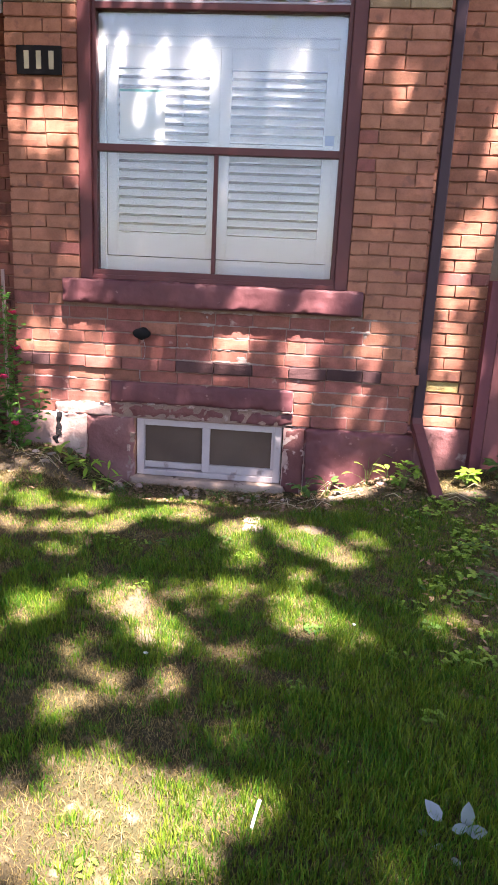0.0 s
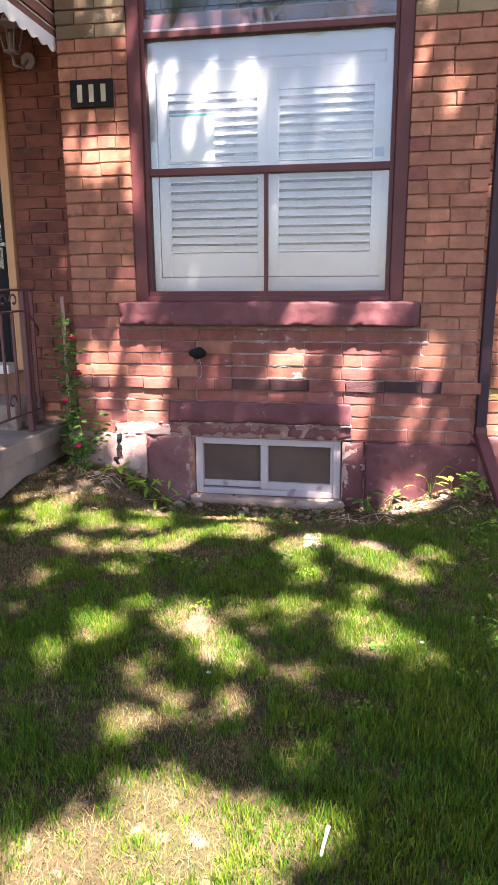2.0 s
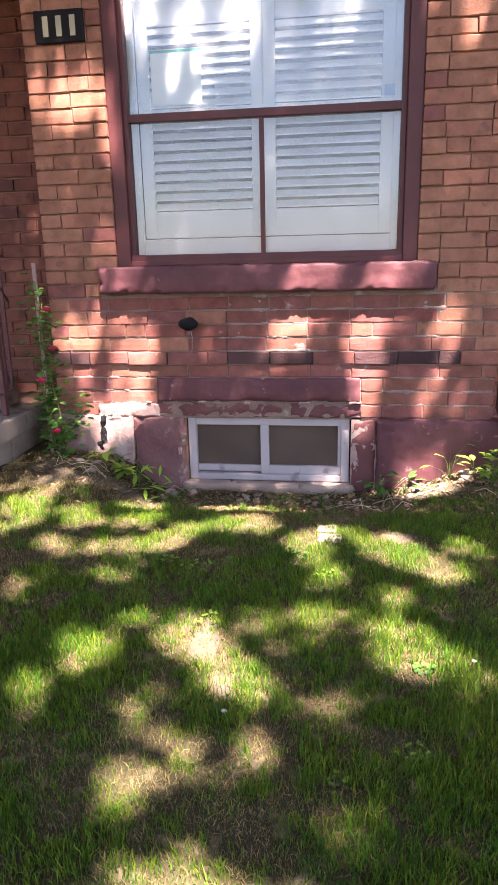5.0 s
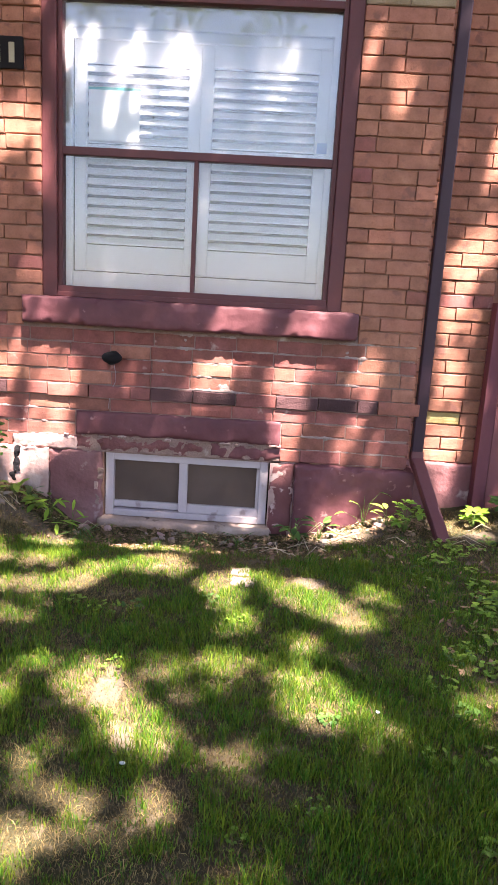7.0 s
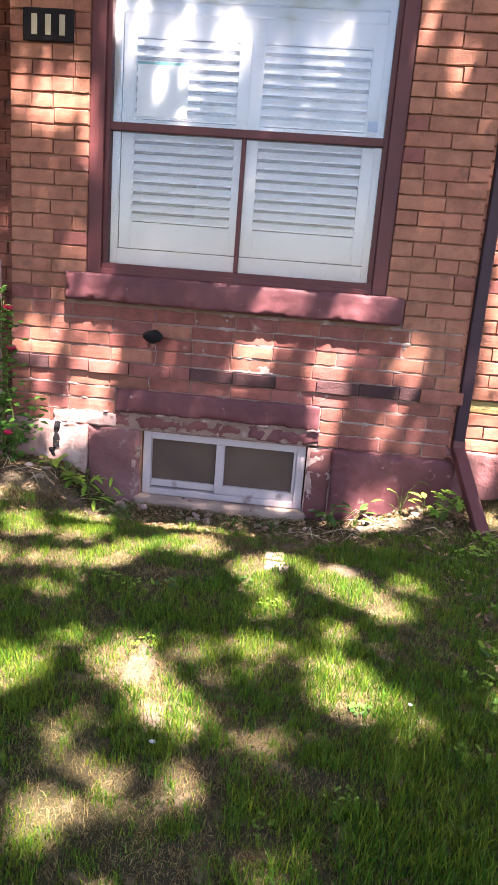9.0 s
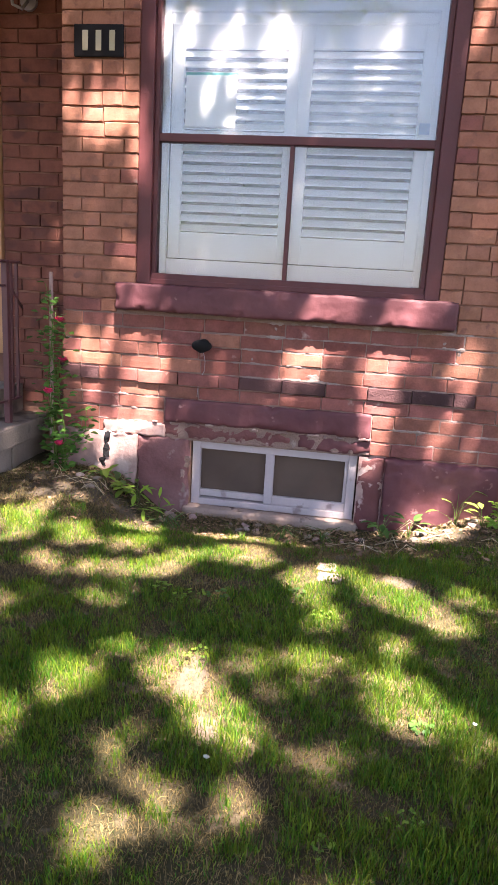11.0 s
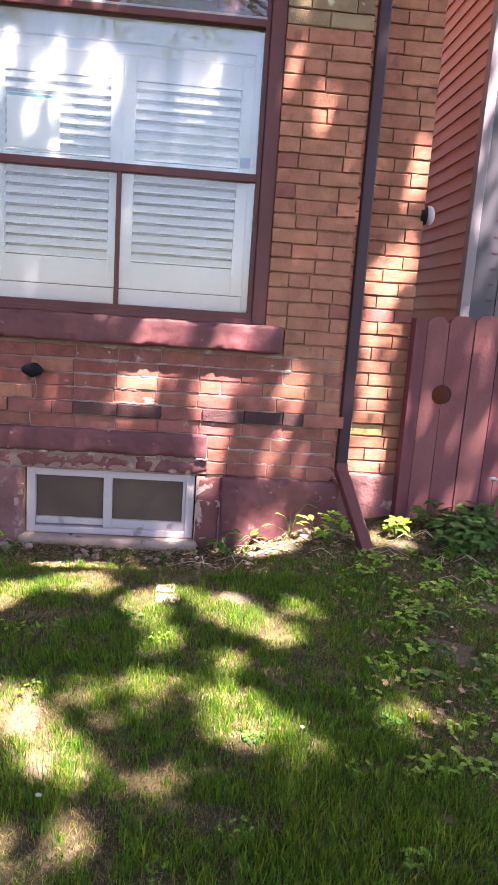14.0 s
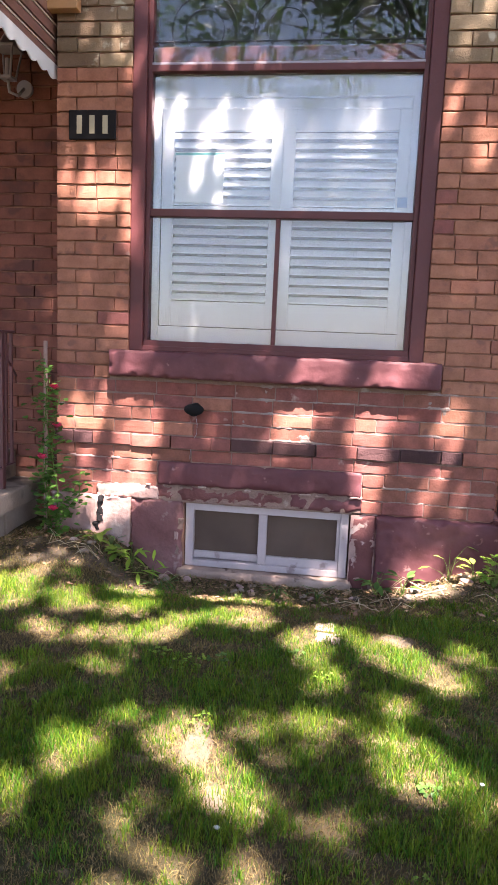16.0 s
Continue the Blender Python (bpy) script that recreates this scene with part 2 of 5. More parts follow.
TRIM = material("maroon_trim_paint", (0.082, 0.0185, 0.0215), 0.5, vary=0.25, scale=6, fine=60, bump=0.3, tone=(0.105, 0.029, 0.030), spec=0.35)
SHUTTER = material("white_shutter_paint", (0.86, 0.86, 0.85), 0.4, vary=0.05, scale=5, fine=60, bump=0.05)
PAPER = material("white_paper", (0.82, 0.84, 0.84), 0.8, vary=0.05, bump=0.0)
SCRAP = material("dull_white_scrap", (0.42, 0.42, 0.41), 0.8, vary=0.3, bump=0.3)
TEAL = material("teal_tape", (0.05, 0.35, 0.30), 0.5, vary=0.1, bump=0.0)
STICKER = material("blue_sticker", (0.25, 0.35, 0.55), 0.5, vary=0.2, bump=0.0)
ALU = material("lilac_white_aluminium", (0.42, 0.355, 0.365), 0.6, 0.0, vary=0.2, scale=6, fine=70, bump=0.15, stain=(0.26, 0.20, 0.20), stain_scale=10, stain_at=0.63, spec=0.25)
SCREEN = material("dusty_insect_screen", (0.085, 0.058, 0.048), 0.9, vary=0.45, scale=4, fine=400, bump=0.2, tone=(0.13, 0.092, 0.074), spec=0.1)
CONCRETE = material("weathered_concrete", (0.31, 0.24, 0.195), 0.9, vary=0.45, scale=6, fine=80, bump=0.8, tone=(0.21, 0.16, 0.13), stain=(0.12, 0.095, 0.08), stain_scale=5, stain_at=0.57, spec=0.15)
SILL_MAT = material("pale_chipped_sill", (0.40, 0.30, 0.245), 0.9, vary=0.45, scale=8, fine=80, bump=0.9, tone=(0.27, 0.18, 0.15), stain=(0.13, 0.085, 0.07), stain_scale=14, stain_at=0.6, spec=0.15)
SPOUT = material("purple_brown_metal_paint", (0.036, 0.016, 0.025), 0.5, 0.0, vary=0.25, scale=5, fine=60, bump=0.1, spec=0.3)
FENCE = material("maroon_fence_stain", (0.112, 0.035, 0.043), 0.75, vary=0.35, scale=5, fine=50, bump=0.5, tone=(0.19, 0.07, 0.07), random_=0.3, spec=0.25)
BLACK = material("black_plate", (0.012, 0.010, 0.012), 0.7, vary=0.2, bump=0.1, spec=0.15)
CREAM = material("cream_bars", (0.36, 0.31, 0.22), 0.6, vary=0.15, bump=0.0)
RUBBER = material("black_rubber", (0.010, 0.009, 0.010), 0.85, vary=0.2, bump=0.2, spec=0.15)
IRON = material("maroon_iron_paint", (0.10, 0.033, 0.036), 0.5, vary=0.3, scale=10, fine=90, bump=0.3)
TAN = material("tan_door_frame_paint", (0.47, 0.24, 0.11), 0.5, vary=0.15, scale=5, fine=60, bump=0.15)
DOOR = material("black_door_paint", (0.008, 0.007, 0.009), 0.55, vary=0.2, bump=0.05, spec=0.15)
WHITE = material("white_metal_paint", (0.74, 0.72, 0.70), 0.45, vary=0.12, scale=8, fine=80, bump=0.1)
AWNING = material("brown_awning_metal", (0.22, 0.10, 0.075), 0.5, vary=0.25, scale=6, fine=60, bump=0.1)
AWNING_PALE = material("cream_awning_metal", (0.52, 0.40, 0.32), 0.5, vary=0.15, scale=6, fine=60, bump=0.1)
SIDING = material("red_brown_siding", (0.26, 0.102, 0.080), 0.40, vary=0.15, scale=3, fine=60, bump=0.1, tone=(0.33, 0.135, 0.11))
SIDING_GREY = material("purple_grey_trim", (0.034, 0.030, 0.042), 0.5, vary=0.15, scale=3, fine=60, bump=0.1)
LILAC = material("pale_lilac_corner_paint", (0.30, 0.265, 0.30), 0.5, vary=0.12, scale=4, fine=60, bump=0.1)
POST = material("grey_lilac_post_paint", (0.17, 0.145, 0.17), 0.5, vary=0.15, scale=4, fine=60, bump=0.1)
# near-black plaster: the room's dimness behind the louvres is put into its colour
PLASTER = material("dark_room_plaster", (0.045, 0.040, 0.038), 0.9, vary=0.1, scale=2, fine=40, bump=0.1)
ROOF = material("grey_roofing", (0.12, 0.11, 0.11), 0.9, vary=0.3, scale=3, fine=40, bump=0.4)
SOIL = material("lawn_soil", (0.055, 0.040, 0.025), 0.95, vary=0.6, scale=5, fine=90, bump=1.0, tone=(0.040, 0.040, 0.018), coords="World", stain=(0.15, 0.115, 0.075), stain_scale=14, stain_at=0.58, spec=0.1)
PALE_SOIL = material("pale_dry_soil", (0.078, 0.060, 0.044), 0.95, vary=0.6, scale=14, fine=120, bump=1.0, tone=(0.105, 0.082, 0.060), coords="World", stain=(0.05, 0.052, 0.030), stain_scale=22, stain_at=0.58, spec=0.1)
BARK = material("grey_brown_bark", (0.13, 0.10, 0.075), 0.9, vary=0.6, scale=4, fine=30, bump=1.0)
LEAVES = leaf_material("tree_leaves", (0.06, 0.12, 0.025), (0.09, 0.16, 0.035))
GRASS = leaf_material("green_grass", (0.040, 0.138, 0.011), (0.165, 0.218, 0.020), 0.45, through=0.42, scale=11.0, rnd=0.9)
STRAW = leaf_material("dry_grass", (0.225, 0.165, 0.066), (0.105, 0.072, 0.030), 0.85, through=0.15, scale=9.0)
WEED = leaf_material("weed_leaves", (0.125, 0.235, 0.026), (0.20, 0.31, 0.035), through=0.25)
WEED_DARK = leaf_material("dark_weed_leaves", (0.036, 0.092, 0.018), (0.065, 0.135, 0.026), through=0.2)
STEM = material("green_stem", (0.09, 0.15, 0.03), 0.7, vary=0.3, bump=0.1, spec=0.2)
DRYSTEM = material("dry_stem", (0.42, 0.34, 0.22), 0.8, vary=0.3, bump=0.2)
ROSE_LEAF = leaf_material("rose_leaves", (0.05, 0.14, 0.022), (0.11, 0.23, 0.04), through=0.3)
PETAL = leaf_material("pink_petals", (0.75, 0.07, 0.22), (0.65, 0.03, 0.10), through=0.2)
LITTER = leaf_material("dead_leaves", (0.30, 0.20, 0.12), (0.16, 0.095, 0.06), 0.9, through=0.1)
PETAL_WHITE = leaf_material("white_petals", (0.75, 0.73, 0.72), (0.7, 0.7, 0.66), through=0.2)
SILVER = leaf_material("silver_grey_leaves", (0.21, 0.23, 0.26), (0.15, 0.18, 0.18), through=0.15)
GLASS = glass_material("window_glass", (0.97, 0.985, 0.99), 0.07)
GLASS_LOW = glass_material("hazy_lower_glass", (0.86, 0.87, 0.91), 0.05)
GLASS_CLEAN = glass_material("transom_glass", (0.9, 0.92, 0.92), 0.008)
GLASS_DARK = glass_material("door_glass", (0.7, 0.75, 0.72), 0.03)
LEAD = material("lead_came", (0.05, 0.05, 0.055), 0.5, 0.6, vary=0.2, bump=0.1)


# ---- ground: one sheet to the horizon ----
def smooth(a, b, v):
    t = min(max((v - a) / (b - a), 0.0), 1.0)
    return t * t * (3 - 2 * t)


def height(x, y):
    dip = -0.15 * smooth(-0.95, -0.15, y) * smooth(-0.45, -0.1, x) * (1 - smooth(1.0, 1.6, x))
    mound = 0.05 * smooth(-0.9, -0.2, y) * (1 - smooth(-0.5, -0.1, x)) * smooth(-1.5, -1.0, x)
    rise = 0.06 * smooth(-0.6, 0.3, y) * smooth(1.8, 2.3, x)
    clods = 0.022 * noise.noise((x * 8, y * 8, 6.3)) * smooth(-1.0, -0.5, y) * (1 - smooth(-0.3, 0.1, x)) * smooth(-1.6, -1.0, x)
    return dip + mound + rise + clods + 0.012 * noise.noise((x * 2.2, y * 2.2, 0.3)) * smooth(-9, -4, y)


BARE = [(0.46, -1.80, 0.05, 0.16), (0.56, -2.02, 0.04, 0.07), (0.30, -0.72, 0.10, 0.06), (0.86, -0.66, 0.07, 0.09), (1.36, -0.22, 0.26, 0.10), (-0.58, -0.34, 0.30, 0.20), (-0.22, -0.32, 0.18, 0.10), (-0.12, -0.52, 0.16, 0.07), (0.42, -0.40, 0.30, 0.05), (2.02, -0.26, 0.15, 0.10), (1.10, -0.95, 0.07, 0.06), (2.2, -0.9, 0.12, 0.10), (1.85, -1.35, 0.10, 0.12)]


def bare(x, y):
    """How bare the soil lies here, 0 to 1."""
    m = 0.0
    for cx, cy, rx, ry in BARE:
        if abs(x - cx) < 1.8 * rx and abs(y - cy) < 1.8 * ry:
            d = math.sqrt(((x - cx) / rx) ** 2 + ((y - cy) / ry) ** 2)
            m = max(m, 1 - smooth(0.55, 1.35, d + 0.45 * noise.noise((x * 15, y * 15, 4.4)) + 0.25 * noise.noise((x * 40, y * 40, 4.4))))
    return m


def axis(fine0, fine1, step):
    mid = list(np.arange(fine0, fine1 + step / 2, step))
    out = [400.0, 150.0, 60.0, 25.0, 12.0, 6.0, 3.0, 1.2, 0.4]
    return [fine0 - d for d in out] + mid + [fine1 + d for d in out[::-1]]


gx, gy = axis(-2.0, 3.6, 0.07), axis(-4.2, 0.7, 0.07)
raw("ground", [(x, y, height(x, y)) for y in gy for x in gx],
    [(j * len(gx) + i, j * len(gx) + i + 1, (j + 1) * len(gx) + i + 1, (j + 1) * len(gx) + i) for j in range(len(gy) - 1) for i in range(len(gx) - 1)], SOIL, smooth=True)
tagged(bpy.data.objects["ground"], "bare brown soil and thatch under the lawn", "ground", kind="structure")

# worn places where the pale dry soil shows
for cx, cy, rx, ry in BARE:
    n = 30
    sheet = [(cx + (i / n - 0.5) * 3.4 * rx, cy + (j / n - 0.5) * 3.4 * ry) for j in range(n + 1) for i in range(n + 1)]
    tops = [(x, y, height(x, y) - 0.012 + 0.017 * bare(x, y) + 0.002 * noise.noise((x * 60, y * 60, 1.0))) for x, y in sheet]
    tagged(raw("soil_patch", tops, [(j * (n + 1) + i, j * (n + 1) + i + 1, (j + 1) * (n + 1) + i + 1, (j + 1) * (n + 1) + i) for j in range(n) for i in range(n)], PALE_SOIL, smooth=True), "bare pale dry soil patch in the turf", "soil", "bare patches in the lawn")

# ---- house: walls with openings, rooms behind ----
C0, CH = 0.052, 0.0718                 # first joint and course height
XL, XR, XE = -0.735, 1.628, 2.05       # corners of the front bay and the house end
REC = 0.25                             # depth of the side walls behind the bay
WX0, WX1, WZ0, WZ1 = -0.335, 1.212, 1.06, 3.05
BX0, BX1, BZ0, BZ1 = -0.005, 0.9, -0.13, 0.265
wb = box(XL + 0.01, WX0 - 0.006, 0.013, 0.32, -0.4, 6.2)
for a in ((WX1 + 0.006, XR - 0.01, 0.013, 0.32, -0.4, 6.2), (WX0 - 0.006, WX1 + 0.006, 0.013, 0.32, WZ1, 6.2), (WX0 - 0.006, BX0, 0.013, 0.32, -0.4, WZ0),
          (BX1, WX1 + 0.006, 0.013, 0.32, -0.4, WZ0), (BX0, BX1, 0.013, 0.32, BZ1, WZ0), (BX0, BX1, 0.013, 0.32, -0.4, BZ0)):
    box(*a, bm=wb)
wall_front = tagged(part("wall_front", wb, MORTAR), "orange brick front wall of the house with weathered joints", "wall", kind="structure")
wall_right = tagged(part("wall_right", box(XR - 0.02, XE - 0.01, REC + 0.013, 6.0, -0.4, 6.2), MORTAR), "set-back orange brick wall strip beside the downspout", "wall", kind="structure")
lw = box(-1.205, XL + 0.02, REC + 0.013, 0.5, -0.4, 6.2)
box(-2.35, -1.205, REC + 0.013, 0.5, 2.60, 6.2, bm=lw)
box(-3.6, -2.35, REC + 0.013, 0.5, -0.4, 6.2, bm=lw)
box(-2.35, -1.205, REC + 0.013, 0.5, -0.4, 0.62, bm=lw)
wall_left = tagged(part("wall_left", lw, MORTAR), "shaded brick porch wall beside the door", "wall", kind="structure")
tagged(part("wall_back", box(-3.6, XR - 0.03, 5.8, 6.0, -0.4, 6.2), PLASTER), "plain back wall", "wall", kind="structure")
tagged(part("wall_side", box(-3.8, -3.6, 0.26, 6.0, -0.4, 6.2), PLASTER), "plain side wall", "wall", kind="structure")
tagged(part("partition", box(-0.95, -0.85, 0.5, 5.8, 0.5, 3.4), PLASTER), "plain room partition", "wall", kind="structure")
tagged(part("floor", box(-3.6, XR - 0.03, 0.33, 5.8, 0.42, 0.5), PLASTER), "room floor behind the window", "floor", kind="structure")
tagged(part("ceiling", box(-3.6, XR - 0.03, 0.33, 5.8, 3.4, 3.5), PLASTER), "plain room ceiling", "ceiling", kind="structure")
tagged(part("roof", box(-4.0, XE + 0.2, -0.3, 6.2, 6.2, 6.4), ROOF), "plain flat roof of the house", "roof", kind="structure")

# ---- stonework ----
part("window_sill", stone(-0.427, 1.304, -0.062, 0.16, 0.932, 1.072, 0.0045, 1.0, 0.024), STONE, wall_front, "rough stone sill painted maroon with worn edges", smooth=True)
part("lintel", stone(-0.155, 0.945, -0.016, 0.2, 0.352, 0.482, 0.0045, 4.0, 0.02), STONE, wall_front, "maroon-painted stone lintel", smooth=True)
part("lintel", stone(-0.29, 0.56, 0.002, 0.2, 0.266, 0.345, 0.009, 14.0, 0.03), STONE_FLAKED, wall_front, "flaking maroon-painted lower lintel stone", smooth=True)
part("lintel", stone(0.555, 1.0, 0.001, 0.2, 0.264, 0.347, 0.008, 15.0, 0.025), STONE, wall_front, "maroon-painted lower lintel stone", smooth=True)
part("mortar_bed", rough(box(XL + 0.012, XR - 0.012, 0.0045, 0.03, 0.27, 0.93), 0.0025, 30, 5, 21.0, (0, 1, 0)), MORTAR_PALE, wall_front, "pale patchy mortar")


def pointing(x0, x1, z0, z1, seed, mat, more=0.0):
    """Mortar smeared over the joints: a sheet that stands proud of the bricks only in ragged patches."""
    nx, nz = int((x1 - x0) / 0.008) + 1, int((z1 - z0) / 0.008) + 1
    vs = []
    for j in range(nz):
        for i in range(nx):
            u, w = i / (nx - 1), j / (nz - 1)
            x, z = x0 + (x1 - x0) * u, z0 + (z1 - z0) * w
            edge = min(1.0, 7 * u, 7 * (1 - u), 7 * w, 7 * (1 - w))
            jz = abs(((z - C0) / CH) % 1.0 - 0.5)
            g = noise.noise((x * 13 + seed, z * 17, seed)) + 0.6 * noise.noise((x * 41, z * 41, seed)) + 0.8 * smooth(0.33, 0.5, jz) - 0.30 + more
            vs.append((x, 0.0085 - 0.0135 * max(0.0, min(1.0, g)) * edge, z))
    fs = [(j * nx + i, j * nx + i + 1, (j + 1) * nx + i + 1, (j + 1) * nx + i) for j in range(nz - 1) for i in range(nx - 1)]
    return raw("pointing", vs, fs, mat, wall_front, "grey mortar smeared over the joints", smooth=True)


pointing(0.12, 0.78, 0.545, 0.80, 1.3, POINTING, 0.28)
pointing(1.20, 1.38, 0.60, 0.96, 4.1, POINTING, 0.28)
pointing(-0.70, -0.16, 0.27, 0.52, 7.7, STONE_BARE)
pointing(0.93, 1.60, 0.28, 0.50, 9.2, POINTING, 0.1)
pointing(0.30, 1.15, 0.80, 0.925, 12.4, POINTING)
rl_ = random.Random(31)
for i in range(13):
    x = -0.20 + i * 0.09 + rl_.uniform(-0.02, 0.02)
    w, h = rl_.uniform(0.02, 0.075), rl_.uniform(0.004, 0.010)
    z = 0.346 + rl_.uniform(-0.006, 0.006)
    part("mortar_chip", rough(box(x, x + w, -0.018, 0.01, z - h / 2, z + h / 2, 0.002), 0.005, 40, 3, float(i)), MORTAR_PALE if i % 3 else STONE_BARE, wall_front)
pointing(-0.27, 0.97, 0.255, 0.36, 21.6, MORTAR_PALE, -0.30)
pointing(0.90, 1.035, -0.20, 0.265, 24.9, STONE_BARE, 0.02)
for i in range(3):
    z = 0.14 - i * 0.07
    x_ = -0.05 + rl_.uniform(-0.012, 0.012)
    part("mortar_chip", stone(x_, x_ + rl_.uniform(0.018, 0.035), -0.020, 0.01, z - 0.032, z + 0.03, 0.008, 80.0 + i, 0.02, 0.009), STONE_BARE if i % 2 else MORTAR_PALE, wall_front)
for x0, x1, z0, z1, mat, sd, pr in ((-0.30, -0.012, -0.25, 0.262, STONE_WORN, 2.0, 0.012), (0.905, 1.03, -0.25, 0.262, STONE_FLAKED, 3.0, -0.003), (1.035, 1.675, -0.25, 0.262, STONE, 5.0, 0.03),
                                (-0.76, -0.305, -0.25, 0.275, STONE_BARE, 6.0, 0.016)):
    tagged(part("foundation_stone", stone(x0, x1, -pr, 0.15, z0, z1, 0.008, sd, 0.035), mat, wall_front, smooth=True), "painted rough foundation stone")

tagged(part("plaster_patch", stone(-0.50, -0.15, -0.012, 0.012, 0.262, 0.335, 0.008, 33.0, 0.035, 0.012), STONE_BARE, wall_front, smooth=True), "lump of pale plaster over the stone joint")

# ---- the window with its casing, sashes and shutters ----
win = thing("window_1", (0.44, 0.05, 1.07), "tall sash window in maroon frame, white louvred shutters behind", "window", kind="structure")
GX0, GX1 = -0.243, 1.118
part("casing", box(WX0, -0.262, 0.012, 0.15, 1.07, WZ1, 0.006), TRIM, win)
part("casing", box(1.138, WX1, 0.012, 0.15, 1.07, WZ1, 0.006), TRIM, win)
part("casing_stop", box(-0.262, GX0 + 0.004, 0.035, 0.15, 1.105, WZ1, 0.004), TRIM, win)
part("casing_stop", box(GX1 - 0.004, 1.138, 0.035, 0.15, 1.105, WZ1, 0.004), TRIM, win)
part("bottom_rail", box(-0.262, 1.138, 0.022, 0.15, 1.07, 1.128, 0.005), TRIM, win)
part("bottom_lip", box(-0.262, 1.138, 0.008, 0.03, 1.072, 1.098, 0.004), TRIM, win)
part("meeting_rail", box(GX0, GX1, 0.045, 0.105, 1.772, 1.812, 0.004), TRIM, win)
part("mullion", box(0.424, 0.446, 0.05, 0.09, 1.128, 1.772, 0.004), TRIM, win)
part("transom_bar", box(GX0, GX1, 0.03, 0.12, 2.478, 2.512, 0.005), TRIM, win)
part("transom_bar", box(GX0, GX1, 0.05, 0.12, 2.512, 2.60, 0.005), TRIM, win)
part("head", box(-0.262, 1.138, 0.02, 0.15, 2.97, WZ1, 0.005), TRIM, win)
for x0, x1, z0, z1 in ((GX0, 0.424, 1.128, 1.772), (0.446, GX1, 1.128, 1.772), (GX0, GX1, 1.812, 2.478), (GX0, GX1, 2.60, 2.97)):
    pane = part("pane", box(x0 + 0.001, x1 - 0.001, 0.066, 0.071, z0 + 0.001, z1 - 0.001), GLASS_LOW if z1 < 1.8 else GLASS if z1 < 2.5 else GLASS_CLEAN, win)
    pane.visible_shadow = False
    # extra pane behind the upper sash, added to double its sky reflection
    if 1.8 < z1 < 2.5:
        pane = part("inner_pane", box(x0 + 0.001, x1 - 0.001, 0.0775, 0.0815, z0 + 0.001, z1 - 0.001), GLASS, win)
        pane.visible_shadow = False
pane = part("storm_pane", box(GX0 + 0.001, GX1 - 0.001, 0.040, 0.044, 2.524, 2.599), GLASS_CLEAN, win)
pane.visible_shadow = False
part("storm_bead", box(GX0 + 0.001, GX1 - 0.001, 0.034, 0.048, 2.513, 2.523), LILAC, win, "pale bead under the transom glass")
cames = None
for cx in (0.02, 0.44, 0.86):
    for r in (0.10, 0.17):
        cames = tube([(cx + r * math.cos(a), 0.062, 2.60 + 0.08 + r * math.sin(a)) for a in np.linspace(0, 2 * math.pi, 25)], 0.0017, 6, cames)
cames = rod((GX0, 0.062, 2.63), (GX1, 0.062, 2.63), 0.0025, 6, bm=cames)
part("lead_came", cames, LEAD, win, "curved dark lead lines")
part("white_stop", box(GX0 + 0.006, GX0 + 0.04, 0.085, 0.112, 1.13, 2.47, 0.003), SHUTTER, win, "white inner sash stile")
part("white_stop", box(GX1 - 0.04, GX1 - 0.006, 0.085, 0.112, 1.13, 2.47, 0.003), SHUTTER, win, "white inner sash stile")


def shutter(x0, x1, z0, z1, lz0, lz1, n):
    """A shutter leaf: stiles, rails and tilted louvres."""
    s = thing("window_shutter", ((x0 + x1) / 2, 0.13, z0), "white painted louvred interior shutter, louvres half closed", "shutter", "shutters behind the window")
    part("stile", box(x0, x0 + 0.06, 0.115, 0.145, z0, z1, 0.004), SHUTTER, s)
    part("stile", box(x1 - 0.06, x1, 0.115, 0.145, z0, z1, 0.004), SHUTTER, s)
    part("rail", box(x0 + 0.06, x1 - 0.06, 0.116, 0.144, z0, lz0, 0.004), SHUTTER, s)
    part("rail", box(x0 + 0.06, x1 - 0.06, 0.116, 0.144, lz1, z1, 0.004), SHUTTER, s)
    for i in range(n):
        z = lz0 + (i + 0.5) * (lz1 - lz0) / n
        b = box(x0 + 0.062, x1 - 0.062, -0.0035, 0.0035, -0.0235, 0.0235, 0.0025)
        bmesh.ops.transform(b, verts=b.verts, matrix=Matrix.Translation((0, 0.13, z)) @ Matrix.Rotation(radians(-44), 4, "X"))
        part("louvre", b, SHUTTER, s)


for x0, x1 in ((-0.20, 0.4385), (0.4395, 1.08)):
    shutter(x0, x1, 1.212, 1.81, 1.345, 1.785, 9)
    shutter(x0, x1, 1.815, 2.49, 1.84, 2.22, 8)
sf = thing("shutter_frame", (0.44, 0.13, 1.05), "white frame board under the window shutters", "frame")
part("board", box(-0.215, 1.09, 0.112, 0.147, 1.05, 1.207, 0.004), SHUTTER, sf)
bl = thing("window_blind", (0.44, 0.09, 2.32), "white rolled blind at the head of the window", "blind")
part("head_box", box(-0.215, 1.09, 0.084, 0.111, 2.372, 2.476, 0.006), SHUTTER, bl)
part("roll", box(-0.20, 1.075, 0.09, 0.112, 2.318, 2.366, 0.01), SHUTTER, bl)
notice = thing("paper_notice", (0.01, 0.073, 1.88), "white paper notice taped inside the glass", "notice")
part("sheet", box(-0.115, 0.14, 0.0723, 0.0738, 1.85, 2.085), PAPER, notice)
part("tape", box(-0.119, 0.144, 0.0740, 0.0746, 2.078, 2.098), TEAL, notice, "teal tape strip")
